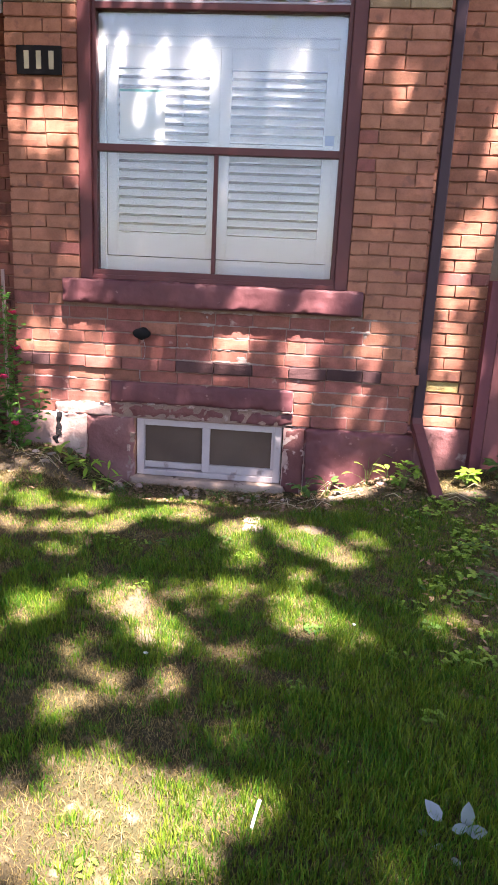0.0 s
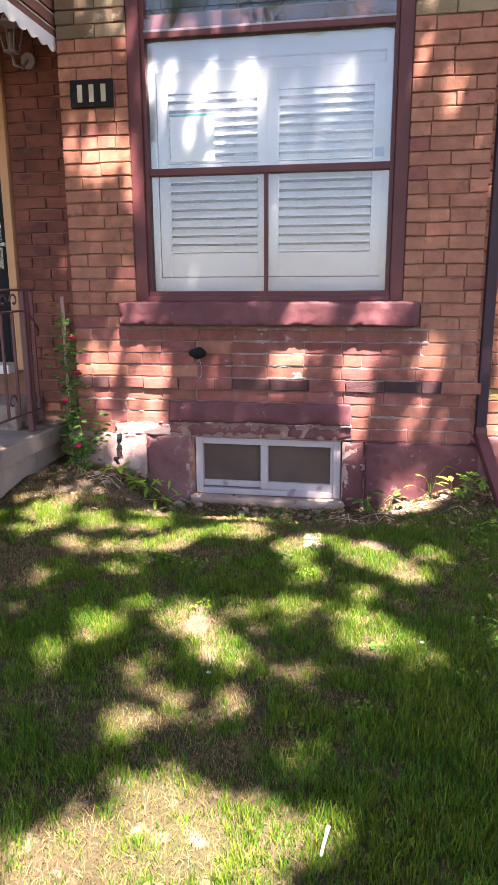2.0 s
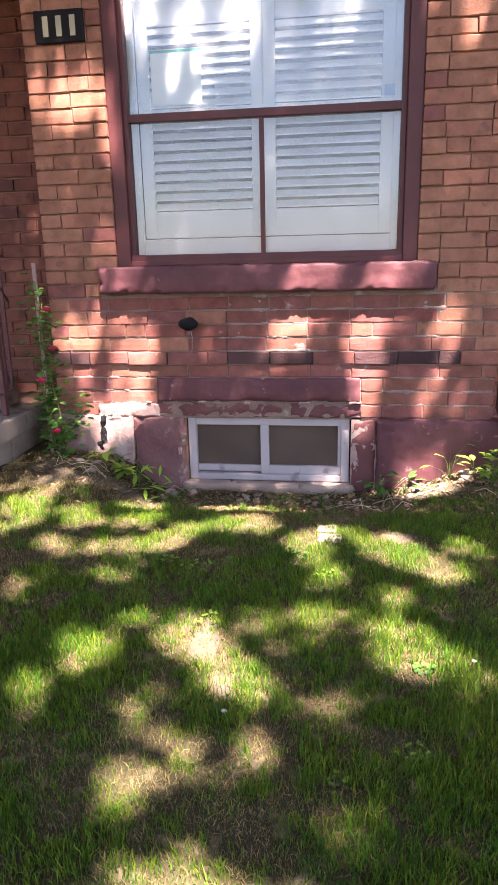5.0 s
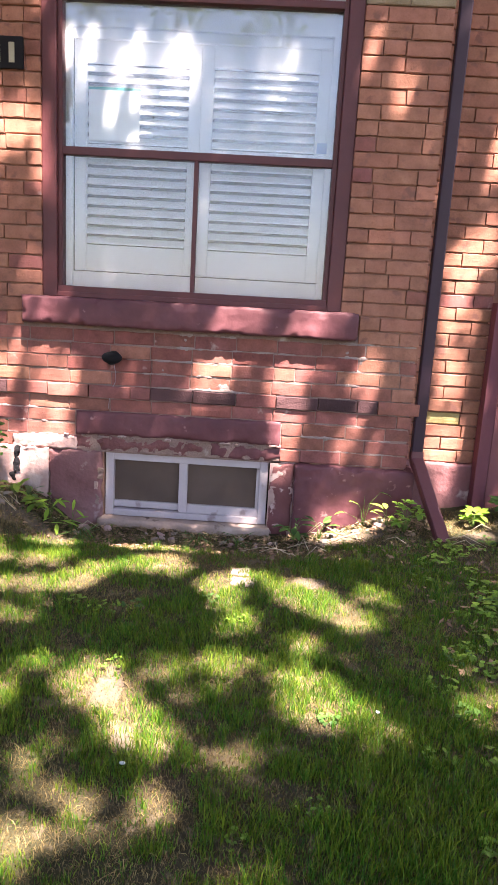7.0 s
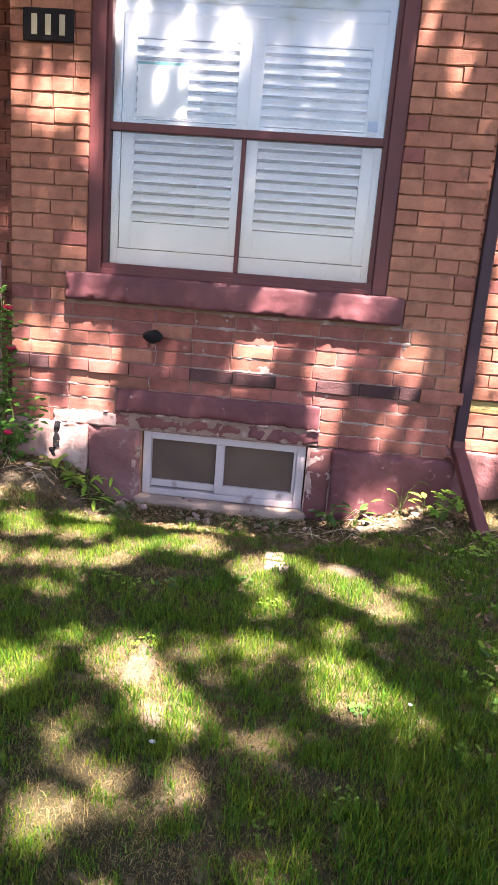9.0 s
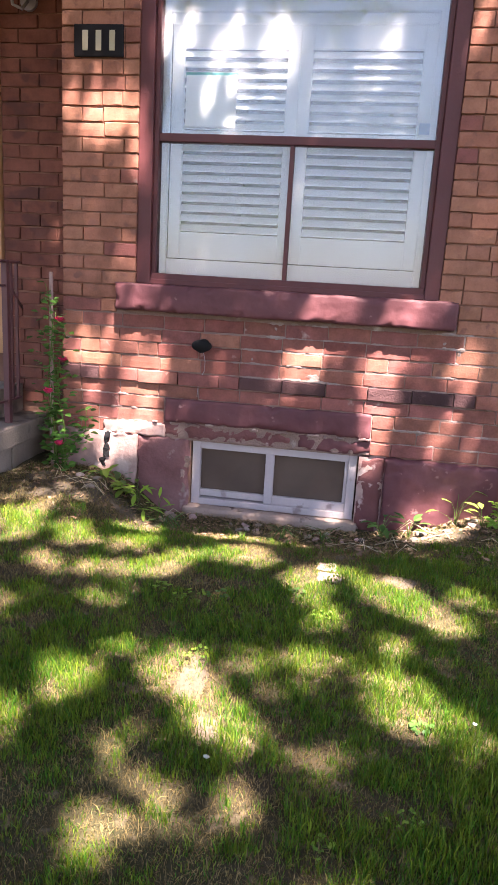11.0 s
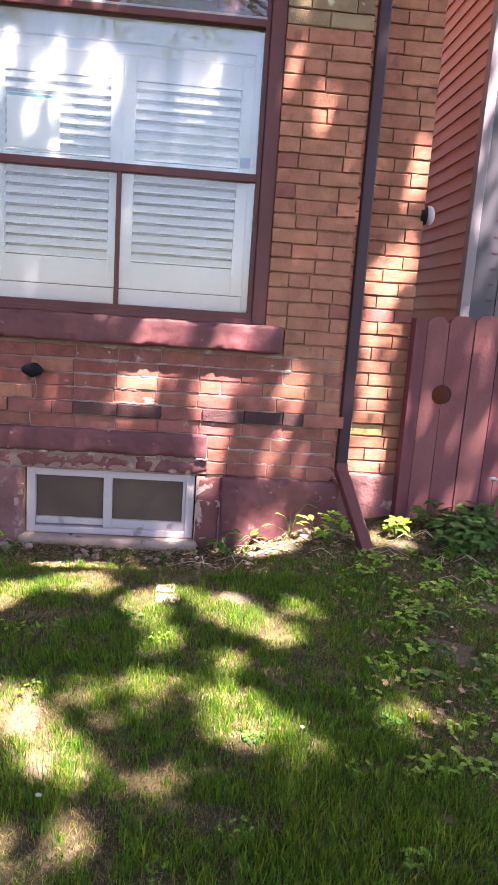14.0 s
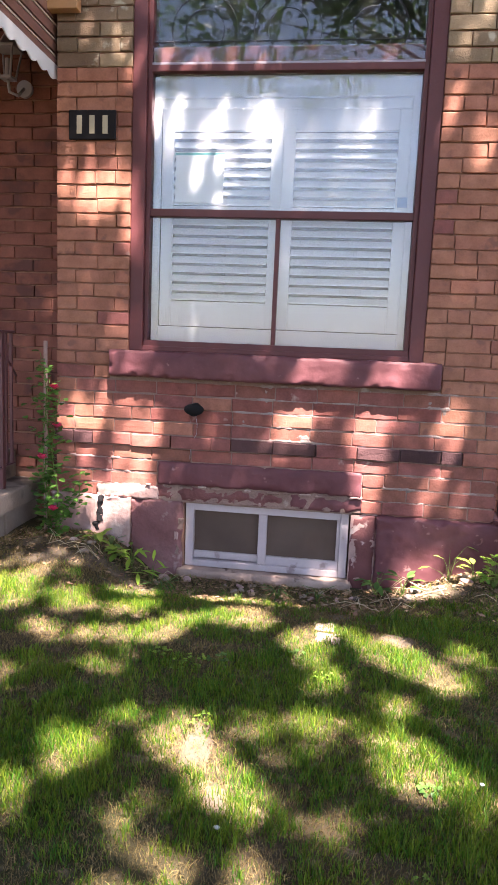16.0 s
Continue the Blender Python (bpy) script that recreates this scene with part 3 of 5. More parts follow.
tagged(part("sticker", box(1.03, 1.08, 0.0725, 0.0740, 1.84, 1.89), STICKER), "small faded blue sticker on the glass", "sticker")

# ---- basement window ----
bw = thing("window_2", (0.447, 0.05, -0.1), "sliding basement window in pale aluminium frame, dusty screens", "window", kind="structure")
F = 0.045
part("frame", box(0.0, F, 0.03, 0.12, -0.105, 0.258, 0.004), ALU, bw)
part("frame", box(0.893 - F, 0.893, 0.03, 0.12, -0.105, 0.258, 0.004), ALU, bw)
part("frame", box(F, 0.893 - F, 0.03, 0.12, 0.212, 0.258, 0.004), ALU, bw)
part("frame", box(F, 0.893 - F, 0.025, 0.12, -0.105, -0.07, 0.004), ALU, bw)
part("sash_rail", box(F, 0.41, 0.05, 0.085, -0.062, -0.024, 0.004), ALU, bw)
part("sash_rail", box(0.45, 0.893 - F, 0.042, 0.08, -0.07, -0.022, 0.004), ALU, bw)
part("stile", box(0.405, 0.452, 0.036, 0.085, -0.07, 0.212, 0.004), ALU, bw)
part("stile", box(0.893 - F - 0.018, 0.893 - F, 0.045, 0.085, -0.022, 0.212, 0.003), ALU, bw)
part("screen", box(F, 0.405, 0.066, 0.070, -0.024, 0.212), SCREEN, bw, "dusty grey-brown insect screen")
part("screen", box(0.452, 0.83, 0.062, 0.066, -0.022, 0.212), SCREEN, bw, "dusty grey-brown insect screen")
for x0, x1 in ((F, 0.405), (0.452, 0.83)):
    pane = part("pane", box(x0, x1, 0.078, 0.081, -0.023, 0.211), GLASS_DARK, bw)
    pane.visible_shadow = False
tagged(part("basement_sill", stone(-0.03, 0.92, -0.045, 0.14, -0.175, -0.108, 0.006, 9.0, 0.03, 0.018), SILL_MAT, wall_front, smooth=True), "chipped pale basement sill")

# ---- porch ----
porch = thing("porch", (-2.0, -0.8, 0.0), "raised concrete porch slab on block base", "porch", kind="structure")
part("slab", rough(box(-3.3, -0.925, -2.2, REC, 0.175, 0.288, 0.014), 0.005, 6, 4, 7.0), CONCRETE, porch)
for i, y0 in enumerate(np.arange(-2.15, 0.2, 0.4)):
    part("block", box(-1.4, -0.965 + 0.004 * (i % 2), y0, y0 + 0.393, -0.2, 0.176, 0.008), CONCRETE, porch)
part("base", box(-3.25, -0.985, -2.13, REC - 0.01, -0.2, 0.17), CONCRETE, porch)
part("step", box(-2.4, -1.1, -0.12, REC, 0.285, 0.45, 0.01), CONCRETE, porch)

dr = thing("door_1", (-1.75, 0.35, 0.64), "black front door with white-barred glazing in a tan frame", "door", kind="structure")
part("frame_jamb", box(-1.262, -1.207, 0.225, 0.33, 0.62, 2.60, 0.006), TAN, dr, "tan wooden jamb")
part("frame_jamb", box(-2.36, -2.28, 0.20, 0.42, 0.62, 2.60, 0.006), TAN, dr, "tan wooden jamb")
part("frame_head", box(-2.28, -1.262, 0.225, 0.33, 2.515, 2.60, 0.006), TAN, dr, "tan wooden head")
part("threshold", box(-2.28, -1.285, 0.17, 0.42, 0.60, 0.66, 0.006), WHITE, dr, "white threshold")
db = box(-1.345, -1.208, 0.33, 0.375, 0.66, 2.515, 0.004)
for a in ((-2.28, -2.20, 0.33, 0.375, 0.66, 2.515), (-2.20, -1.345, 0.33, 0.375, 2.36, 2.515), (-2.20, -1.345, 0.33, 0.375, 0.66, 1.27)):
    box(*a, 0.004, bm=db)
leaf = part("door_leaf", db, DOOR, dr)
part("door_panel", box(-2.1, -1.8, 0.318, 0.335, 0.75, 1.18, 0.008), DOOR, leaf)
part("door_panel", box(-1.72, -1.42, 0.318, 0.335, 0.75, 1.18, 0.008), DOOR, leaf)
pane = part("glazing", box(-2.20, -1.345, 0.350, 0.356, 1.27, 2.36), GLASS_DARK, dr)
pane.visible_shadow = False
for x in (-1.485, -1.66, -1.835, -2.01):
    part("glazing_bar", box(x - 0.008, x + 0.008, 0.338, 0.349, 1.27, 2.36, 0.002), WHITE, dr, "white glazing bar")
for z in (1.54, 1.81, 2.08):
    part("glazing_bar", box(-2.20, -1.345, 0.339, 0.348, z - 0.008, z + 0.008, 0.002), WHITE, dr, "white glazing bar")
part("door_handle", rod((-1.32, 0.29, 1.425), (-1.42, 0.285, 1.415), 0.010, 10, bm=rod((-1.315, 0.335, 1.425), (-1.315, 0.285, 1.425), 0.012)), WHITE, dr, "silver lever handle", smooth=True)
dn = thing("door_notice", (-1.66, 0.33, 1.81), "pale notice in a green frame on the door glass", "notice")
part("sheet", box(-1.80, -1.565, 0.331, 0.334, 1.84, 2.06), PAPER, dn)
gf = box(-1.82, -1.545, 0.330, 0.337, 2.06, 2.08)
for a in ((-1.82, -1.545, 0.330, 0.337, 1.82, 1.84), (-1.565, -1.545, 0.330, 0.337, 1.84, 2.06), (-1.82, -1.80, 0.330, 0.337, 1.84, 2.06)):
    box(*a, bm=gf)
part("border", gf, TEAL, dn, "green border")


def scroll(cx, y, cz, r, turn=1):
    return [(cx, y + turn * r * (1 - 0.75 * k) * math.cos(5.6 * k), cz + r * (1 - 0.75 * k) * math.sin(5.6 * k)) for k in np.linspace(0, 1, 20)]


rl = thing("porch_railing", (-1.0, -0.8, 0.288), "maroon wrought-iron porch railing with scrollwork", "railing")
RX = -1.0
part("top_rail", sweep_rect([(RX, -1.7, 1.142), (RX, 0.02, 1.142)], 0.035, 0.014), IRON, rl)
part("upper_rail", sweep_rect([(RX, -1.7, 1.02), (RX, -0.13, 1.02)], 0.02, 0.012), IRON, rl)
part("lower_rail", sweep_rect([(RX, -1.7, 0.41), (RX, 0.02, 0.41)], 0.025, 0.012), IRON, rl)
for y in (-0.115, -1.65):
    part("post", box(RX - 0.016, RX + 0.016, y - 0.016, y + 0.016, 0.288, 1.15, 0.003), IRON, rl)
for i in range(11):
    y = -1.53 + i * 0.128
    part("baluster", box(RX - 0.007, RX + 0.007, y - 0.007, y + 0.007, 0.41, 1.02), IRON, rl)
    part("scroll", tube(scroll(RX, y + 0.03, 1.08, 0.045, 1 if i % 2 else -1), 0.006, 6), IRON, rl, smooth=True)
    if i % 2:
        part("scroll", tube(scroll(RX, y + 0.06, 0.50, 0.05, 1), 0.006, 6), IRON, rl, smooth=True)
for y in (-0.06, 0.0):
    part("baluster", box(RX - 0.007, RX + 0.007, y - 0.007, y + 0.007, 0.41, 1.14), IRON, rl)
part("brace", tube([(RX, -0.11, 1.13), (RX, -0.03, 0.98), (RX, 0.06, 0.90)], 0.007, 6), IRON, rl, smooth=True)

aw = thing("porch_awning", (-0.8, -0.8, 2.43), "brown slatted metal awning with white scalloped edge", "awning")
for i in range(9):
    z = 2.50 + i * 0.075
    y0, y1 = -1.8 + 0.06 * i, REC - 0.002
    slat = part("slat", box(-0.772, -0.756, y0, y1, z, z + 0.05, 0.003), AWNING, aw)
    part("slat_edge", box(-0.778, -0.752, y0, y1, z + 0.051, z + 0.061, 0.002), AWNING_PALE, slat, "cream slat edge")
# black sheet standing in for the shade between the slats
part("backing", box(-0.80, -0.785, -1.8, REC - 0.002, 2.50, 2.98), RUBBER, aw, "black sheet for the shaded slat gaps")
part("frame_end", box(-0.775, -0.60, -0.07, -0.012, 2.74, 2.80, 0.006), TAN, aw, "brown wooden awning frame end")
sc = bmesh.new()
prof = []
for k in range(0, 241):
    y = -1.8 + k * (REC + 1.8 - 0.003) / 240
    prof.append((y, 2.455 - 0.022 * abs(math.sin(math.pi * (y + 1.8) / 0.115))))
for xo, s_ in ((-0.752, 1), (-0.757, -1)):
    lo = [sc.verts.new((xo, y, z)) for y, z in prof]
    hi = [sc.verts.new((xo, y, 2.515)) for y, z in prof]
    for k in range(240):
        f = (lo[k], lo[k + 1], hi[k + 1], hi[k])
        sc.faces.new(f if s_ > 0 else f[::-1])
part("valance", sc, WHITE, aw, "white scalloped valance")
part("canopy", box(-3.2, -0.78, -1.8, REC - 0.002, 2.98, 3.02), AWNING, aw, "brown metal canopy")
part("front_valance", box(-3.2, -0.78, -1.81, -1.80, 2.32, 2.98), AWNING, aw, "brown front skirt")

ln = thing("wall_lantern", (-1.05, REC, 2.45), "grey-white metal and glass porch lantern on the brick", "lamp")
part("backplate", rod((-1.025, REC + 0.0, 2.47), (-1.025, REC - 0.02, 2.47), 0.045, 20), LILAC, ln, smooth=False)
part("arm", tube([(-1.025, REC - 0.02, 2.47), (-1.04, REC - 0.06, 2.42), (-1.075, REC - 0.09, 2.43), (-1.085, REC - 0.09, 2.50)], 0.009, 8), LILAC, ln, smooth=True)
cage = None
for sx, sy in ((-1, -1), (1, -1), (1, 1), (-1, 1)):
    cage = rod((-1.085 + sx * 0.03, REC - 0.09 + sy * 0.03, 2.50), (-1.085 + sx * 0.055, REC - 0.09 + sy * 0.055, 2.65), 0.006, 6, bm=cage)
for z, r in ((2.50, 0.036), (2.65, 0.062)):
    box(-1.085 - r, -1.085 + r, REC - 0.09 - r, REC - 0.09 + r, z - 0.007, z + 0.007, 0.003, bm=cage)
part("cage", cage, LILAC, ln)
part("roof", rod((-1.085, REC - 0.09, 2.655), (-1.085, REC - 0.09, 2.74), 0.075, 4, 0.01), LILAC, ln)
part("bulb", rod((-1.085, REC - 0.09, 2.51), (-1.085, REC - 0.09, 2.60), 0.014, 10), LILAC, ln)

# ---- downspout ----
ds = thing("downspout", (1.75, -0.35, 0.0), "dark purple-brown metal downspout with angled foot", "downspout")
part("pipe", sweep_rect([(1.680, 0.035, 6.1), (1.680, 0.035, 1.0), (1.680, 0.035, 0.33)], 0.060, 0.05), SPOUT, ds)
part("elbow", sweep_rect([(1.680, 0.033, 0.36), (1.682, 0.02, 0.315), (1.694, -0.05, 0.272), (1.706, -0.10, 0.225), (1.775, -0.36, -0.01)], 0.066, 0.056), TRIM, ds, "maroon foot section")

# ---- fence and gate beside the house ----
fn = thing("board_fence", (2.4, 0.17, 0.05), "maroon-stained dog-eared board fence with a finger hole", "fence")
FY = 0.15


def board(x0, x1, z0, z1, hole=None, y0=FY, lean=0.0):
    c = bmesh.new()
    e, n = 0.032, 18
    out = [(x0, z0), (x1, z0), (x1, z1 - e), (x1 - e, z1), (x0 + e, z1), (x0, z1 - e)]
    if hole:
        hx, hz, hr, side = hole
        arc = [(hx + hr * math.cos(a) * side, hz + hr * math.sin(a)) for a in (np.linspace(-math.pi / 2, math.pi / 2, n))]
        if side > 0:
            out = [(x0, z0), (x1, z0), (x1, z1 - e), (x1 - e, z1), (x0 + e, z1), (x0, z1 - e)] + arc[::-1]
        else:
            out = [(x0, z0), (x1, z0)] + arc + [(x1, z1 - e), (x1 - e, z1), (x0 + e, z1), (x0, z1 - e)]
    f = c.faces.new([c.verts.new((x, y0, z)) for x, z in out])
    g = bmesh.ops.extrude_face_region(c, geom=[f])
    bmesh.ops.translate(c, verts=[v for v in g["geom"] if isinstance(v, bmesh.types.BMVert)], vec=(0, 0.019, 0))
    bmesh.ops.recalc_face_normals(c, faces=c.faces[:])
    return c


part("post", box(2.038, 2.105, FY - 0.012, FY + 0.075, 0.0, 1.165, 0.004), FENCE, fn)
seams = [2.108, 2.232, 2.376, 2.520, 2.664, 2.808, 2.952, 3.096, 3.24, 3.384]
for i in range(len(seams) - 1):
    h = None
    if i == 0:
        h = (seams[1] - 0.002, 0.755, 0.055, -1)
    if i == 1:
        h = (seams[1] + 0.002, 0.755, 0.055, 1)
    part("board", board(seams[i] + 0.002, seams[i + 1] - 0.004, 0.03, 1.19 + 0.012 * ((i * 7) % 3 - 1), h, FY + 0.004 * (i % 2)), FENCE, fn)
for z in (0.3, 0.95):
    part("rail", box(2.105, 3.38, FY + 0.026, FY + 0.064, z, z + 0.085, 0.003), FENCE, fn)

vt = thing("wall_vent", (2.075, 0.29, 1.72), "silver-white round vent dome on the house corner", "vent")
b = bmesh.new()
bmesh.ops.create_uvsphere(b, u_segments=20, v_segments=12, radius=1.0)
bmesh.ops.transform(b, verts=b.verts, matrix=Matrix.Translation((2.085, 0.285, 1.715)) @ Matrix.Diagonal((0.032, 0.05, 0.052, 1)))
part("dome", b, LILAC, vt, "silver-white dome", smooth=True)
part("collar", rod((2.035, 0.29, 1.715), (2.07, 0.288, 1.715), 0.050, 20), RUBBER, vt, "dark collar")

# ---- neighbouring house ----
nb = thing("neighbour_house", (4.5, 3.0, 0.0), "neighbouring house with red-brown lap siding", "house")
NX, NY = 2.626, 1.1
part("wall", box(NX + 0.02, 7.5, NY + 0.02, 7.0, -0.2, 6.0), SIDING, nb)
for i in range(52):
    z = 0.0 + i * 0.104
    b = bmesh.new()
    v = [b.verts.new(p) for p in ((NX + 0.018, NY, z), (NX + 0.001, NY, z), (NX + 0.012, NY, z + 0.104), (NX + 0.018, 6.9, z), (NX + 0.001, 6.9, z), (NX + 0.012, 6.9, z + 0.104))]
    for f in ((0, 1, 2), (5, 4, 3), (1, 4, 5, 2), (0, 3, 4, 1), (0, 2, 5, 3)):
        b.faces.new([v[k] for k in f])
    part("siding_board", b, SIDING, nb)
    b = bmesh.new()
    v = [b.verts.new(p) for p in ((NX + 0.27, NY + 0.018, z), (NX + 0.27, NY - 0.004, z), (NX + 0.27, NY + 0.012, z + 0.104), (7.4, NY + 0.018, z), (7.4, NY - 0.004, z), (7.4, NY + 0.012, z + 0.104))]
    for f in ((0, 1, 2), (5, 4, 3), (1, 4, 5, 2), (0, 3, 4, 1), (0, 2, 5, 3)):
        b.faces.new([v[k] for k in f])
    part("siding_board", b, SIDING, nb)
part("corner_post", box(NX - 0.012, NX + 0.055, NY - 0.03, NY + 0.06, -0.2, 5.9, 0.006), POST, nb, "pale grey corner post")
part("trim_strip", box(NX + 0.058, NX + 0.24, NY - 0.012, NY + 0.03, -0.2, 5.9, 0.004), SIDING_GREY, nb, "purple-grey slotted trim strip")
for i in range(30):
    z = 1.0 + i * 0.104
    part("trim_slot", box(NX + 0.165, NX + 0.205, NY - 0.0155, NY - 0.008, z, z + 0.012), SPOUT, nb)
part("trim_strip", box(NX + 0.232, NX + 0.262, NY - 0.02, NY + 0.02, -0.2, 5.9, 0.003), SIDING_GREY, nb)

# ---- small fixtures on the wall ----
sg = thing("number_plate", (-0.54, -0.01, 2.21), "black plate with three cream bars, screwed on brick", "sign")
part("plate", box(-0.667, -0.415, -0.014, 0.004, 2.138, 2.283, 0.006), BLACK, sg)
for x in (-0.608, -0.540, -0.470):
    part("bar", box(x - 0.014, x + 0.014, -0.018, -0.012, 2.165, 2.255, 0.002), CREAM, sg)
pv = thing("pipe_stub", (0.045, -0.03, 0.775), "black rubber pipe stub poking out of the brick", "pipe")
part("stub", rod((0.045, 0.03, 0.775), (0.045, -0.055, 0.772), 0.034, 18), RUBBER, pv)
b = bmesh.new()
bmesh.ops.create_uvsphere(b, u_segments=18, v_segments=10, radius=1.0)
bmesh.ops.transform(b, verts=b.verts, matrix=Matrix.Translation((0.045, -0.05, 0.775)) @ Matrix.Diagonal((0.054, 0.022, 0.031, 1)))
part("cap", b, RUBBER, pv, smooth=True)
part("wire", tube([(0.05, -0.03, 0.75), (0.058, -0.014, 0.69), (0.055, -0.012, 0.64), (0.035, -0.012, 0.60), (0.025, -0.012, 0.55), (0.022, -0.012, 0.50)], 0.0016, 6), LILAC, pv, "thin white hanging wire", smooth=True)
tagged(part("stain_patch", stone(-0.492, -0.455, -0.024, 0.0, 0.12, 0.27, 0.010, 3.0, 0.02, 0.008), RUBBER, wall_front), "black peeling hole in the whitewash")
tagged(part("stain_patch", stone(-0.52, -0.478, -0.022, 0.0, 0.07, 0.12, 0.010, 4.0, 0.02, 0.008), RUBBER, wall_front), "black peeling hole in the whitewash")

# ---- the street tree, its out-of-view crown cut open toward listed sun spots ----
# spots of sun: on the wall (x, z, half width, half height), on the lawn (x, y, half width, half depth)
WALL_SPOTS = [(-0.26, 0.60, 0.05, 0.15), (1.06, 0.85, 0.09, 0.05), (0.70, 0.87, 0.08, 0.03), (0.94, 0.69, 0.06, 0.07), (0.57, 0.76, 0.06, 0.05), (0.56, 0.63, 0.10, 0.04), (0.97, 0.52, 0.06, 0.06), (0.96, 0.32, 0.04, 0.11),
              (-0.39, 0.32, 0.14, 0.05), (-0.43, 0.22, 0.09, 0.12), (0.78, -0.06, 0.10, 0.03), (-0.52, 1.88, 0.14, 0.09), (-0.39, 1.18, 0.06, 0.05)]
WALL_SOFT = [(0.78, 0.74, 0.10, 0.05), (-0.28, 0.87, 0.10, 0.03), (0.99, 0.75, 0.10, 0.04), (1.42, 0.72, 0.06, 0.07), (1.31, 0.40, 0.06, 0.10), (-0.67, 0.70, 0.07, 0.07), (0.55, 0.44, 0.09, 0.05),
             (-0.64, 2.18, 0.05, 0.06), (-0.48, 2.62, 0.12, 0.09), (-0.36, 1.72, 0.04, 0.12), (1.37, 2.13, 0.08, 0.09), (1.28, 2.28, 0.06, 0.07),
             (1.30, 2.67, 0.08, 0.09), (1.45, 1.48, 0.08, 0.06)]
STRIP_SPOTS = [(1.97, 1.95, 0.08, 0.08), (2.00, 1.68, 0.08, 0.08), (2.14, 2.56, 0.04, 0.14), (2.10, 2.06, 0.05, 0.08), (2.02, 1.25, 0.08, 0.05), (2.01, 1.03, 0.08, 0.08), (2.01, 0.86, 0.07, 0.06), (1.99, 1.42, 0.06, 0.06)]
WINDOW_SPOTS = [(0.50, 2.47, 0.80, 0.36), (0.40, 1.86, 0.05, 0.18), (0.86, 1.80, 0.07, 0.18), (0.10, 2.0, 0.05, 0.12)]
LAWN_FAR = [(-0.28, -0.84, 0.09, 0.09), (-0.02, -0.88, 0.07, 0.08), (0.24, -0.94, 0.06, 0.07), (0.40, -0.48, 0.20, 0.07), (-0.62, -0.72, 0.10, 0.10), (-0.11, -0.53, 0.07, 0.12), (0.44, -0.86, 0.10, 0.11), (0.14, -1.09, 0.07, 0.09), (0.74, -1.12, 0.06, 0.18), (0.82, -1.34, 0.04, 0.05), (1.03, -1.07, 0.10, 0.11),
            (1.14, -1.20, 0.07, 0.08), (1.23, -1.25, 0.07, 0.07), (0.80, -0.96, 0.04, 0.05), (1.34, -0.14, 0.14, 0.12), (1.88, -0.06, 0.07, 0.14), (1.95, -0.16, 0.08, 0.09)]
LAWN_MID = [(0.10, -1.89, 0.07, 0.07), (0.41, -1.77, 0.08, 0.12), (0.50, -1.90, 0.06, 0.08), (0.58, -1.98, 0.05, 0.05), (1.02, -1.75, 0.09, 0.07), (1.08, -1.84, 0.07, 0.05),
            (1.13, -1.88, 0.05, 0.03)]
LAWN_NEAR = [(0.46, -2.80, 0.07, 0.06), (0.40, -2.88, 0.09, 0.06), (0.60, -2.66, 0.08, 0.06), (0.74, -2.68, 0.07, 0.05), (0.85, -2.73, 0.08, 0.07), (0.72, -2.76, 0.08, 0.09), (0.58, -2.82, 0.10, 0.07),
             (0.67, -2.90, 0.10, 0.06), (0.81, -2.86, 0.08, 0.05), (0.97, -2.71, 0.03, 0.03)]
LAWN_SOFT = [(-0.30, -1.55, 0.08, 0.09), (0.05, -1.36, 0.07, 0.12), (-0.12, -1.19, 0.11, 0.05), (-0.27, -1.16, 0.08, 0.07), (1.34, -1.07, 0.04, 0.09), (0.33, -1.73, 0.07, 0.08), (1.00, -1.52, 0.10, 0.07),
             (0.62, -1.71, 0.08, 0.06), (0.79, -1.65, 0.06, 0.09), (0.68, -2.05, 0.04, 0.06), (0.39, -2.18, 0.04, 0.05), (0.68, -2.28, 0.05, 0.04), (0.84, -2.06, 0.04, 0.05),
             (0.89, -2.43, 0.04, 0.04), (-0.56, -0.90, 0.06, 0.16), (0.07, -2.09, 0.05, 0.05), (1.57, -1.74, 0.06, 0.11), (0.56, -2.34, 0.06, 0.06),
             (0.43, -2.38, 0.06, 0.05), (1.25, -2.03, 0.04, 0.09), (-0.56, -0.50, 0.15, 0.10)]


def gaps(p, q, spots, e, rng, part_=1.0):
    """Which leaves stand in a gap of the crown; the gaps have ragged, thinning edges."""
    out = np.zeros(len(p), bool)
    p, q = p + 0.016 * np.sin(16 * q + 2.0 + 5 * p), q + 0.016 * np.sin(15 * p - 0.6 - 6 * q)
    rag = 0.16 * np.sin(17 * p + 1.3) * np.sin(19 * q + 0.7) + 0.14 * np.sin(37 * p + 29 * q)
    luck = rng.random(len(p))
    for x, y, rx, ry in spots:
        d = np.sqrt(((p - x) / (rx + e)) ** 2 + ((q - y) / (ry + e)) ** 2) + rag
        out |= (d < 1.0) | ((d < 1.3) & (luck < 0.30))
    return out & (rng.random(len(p)) < part_)



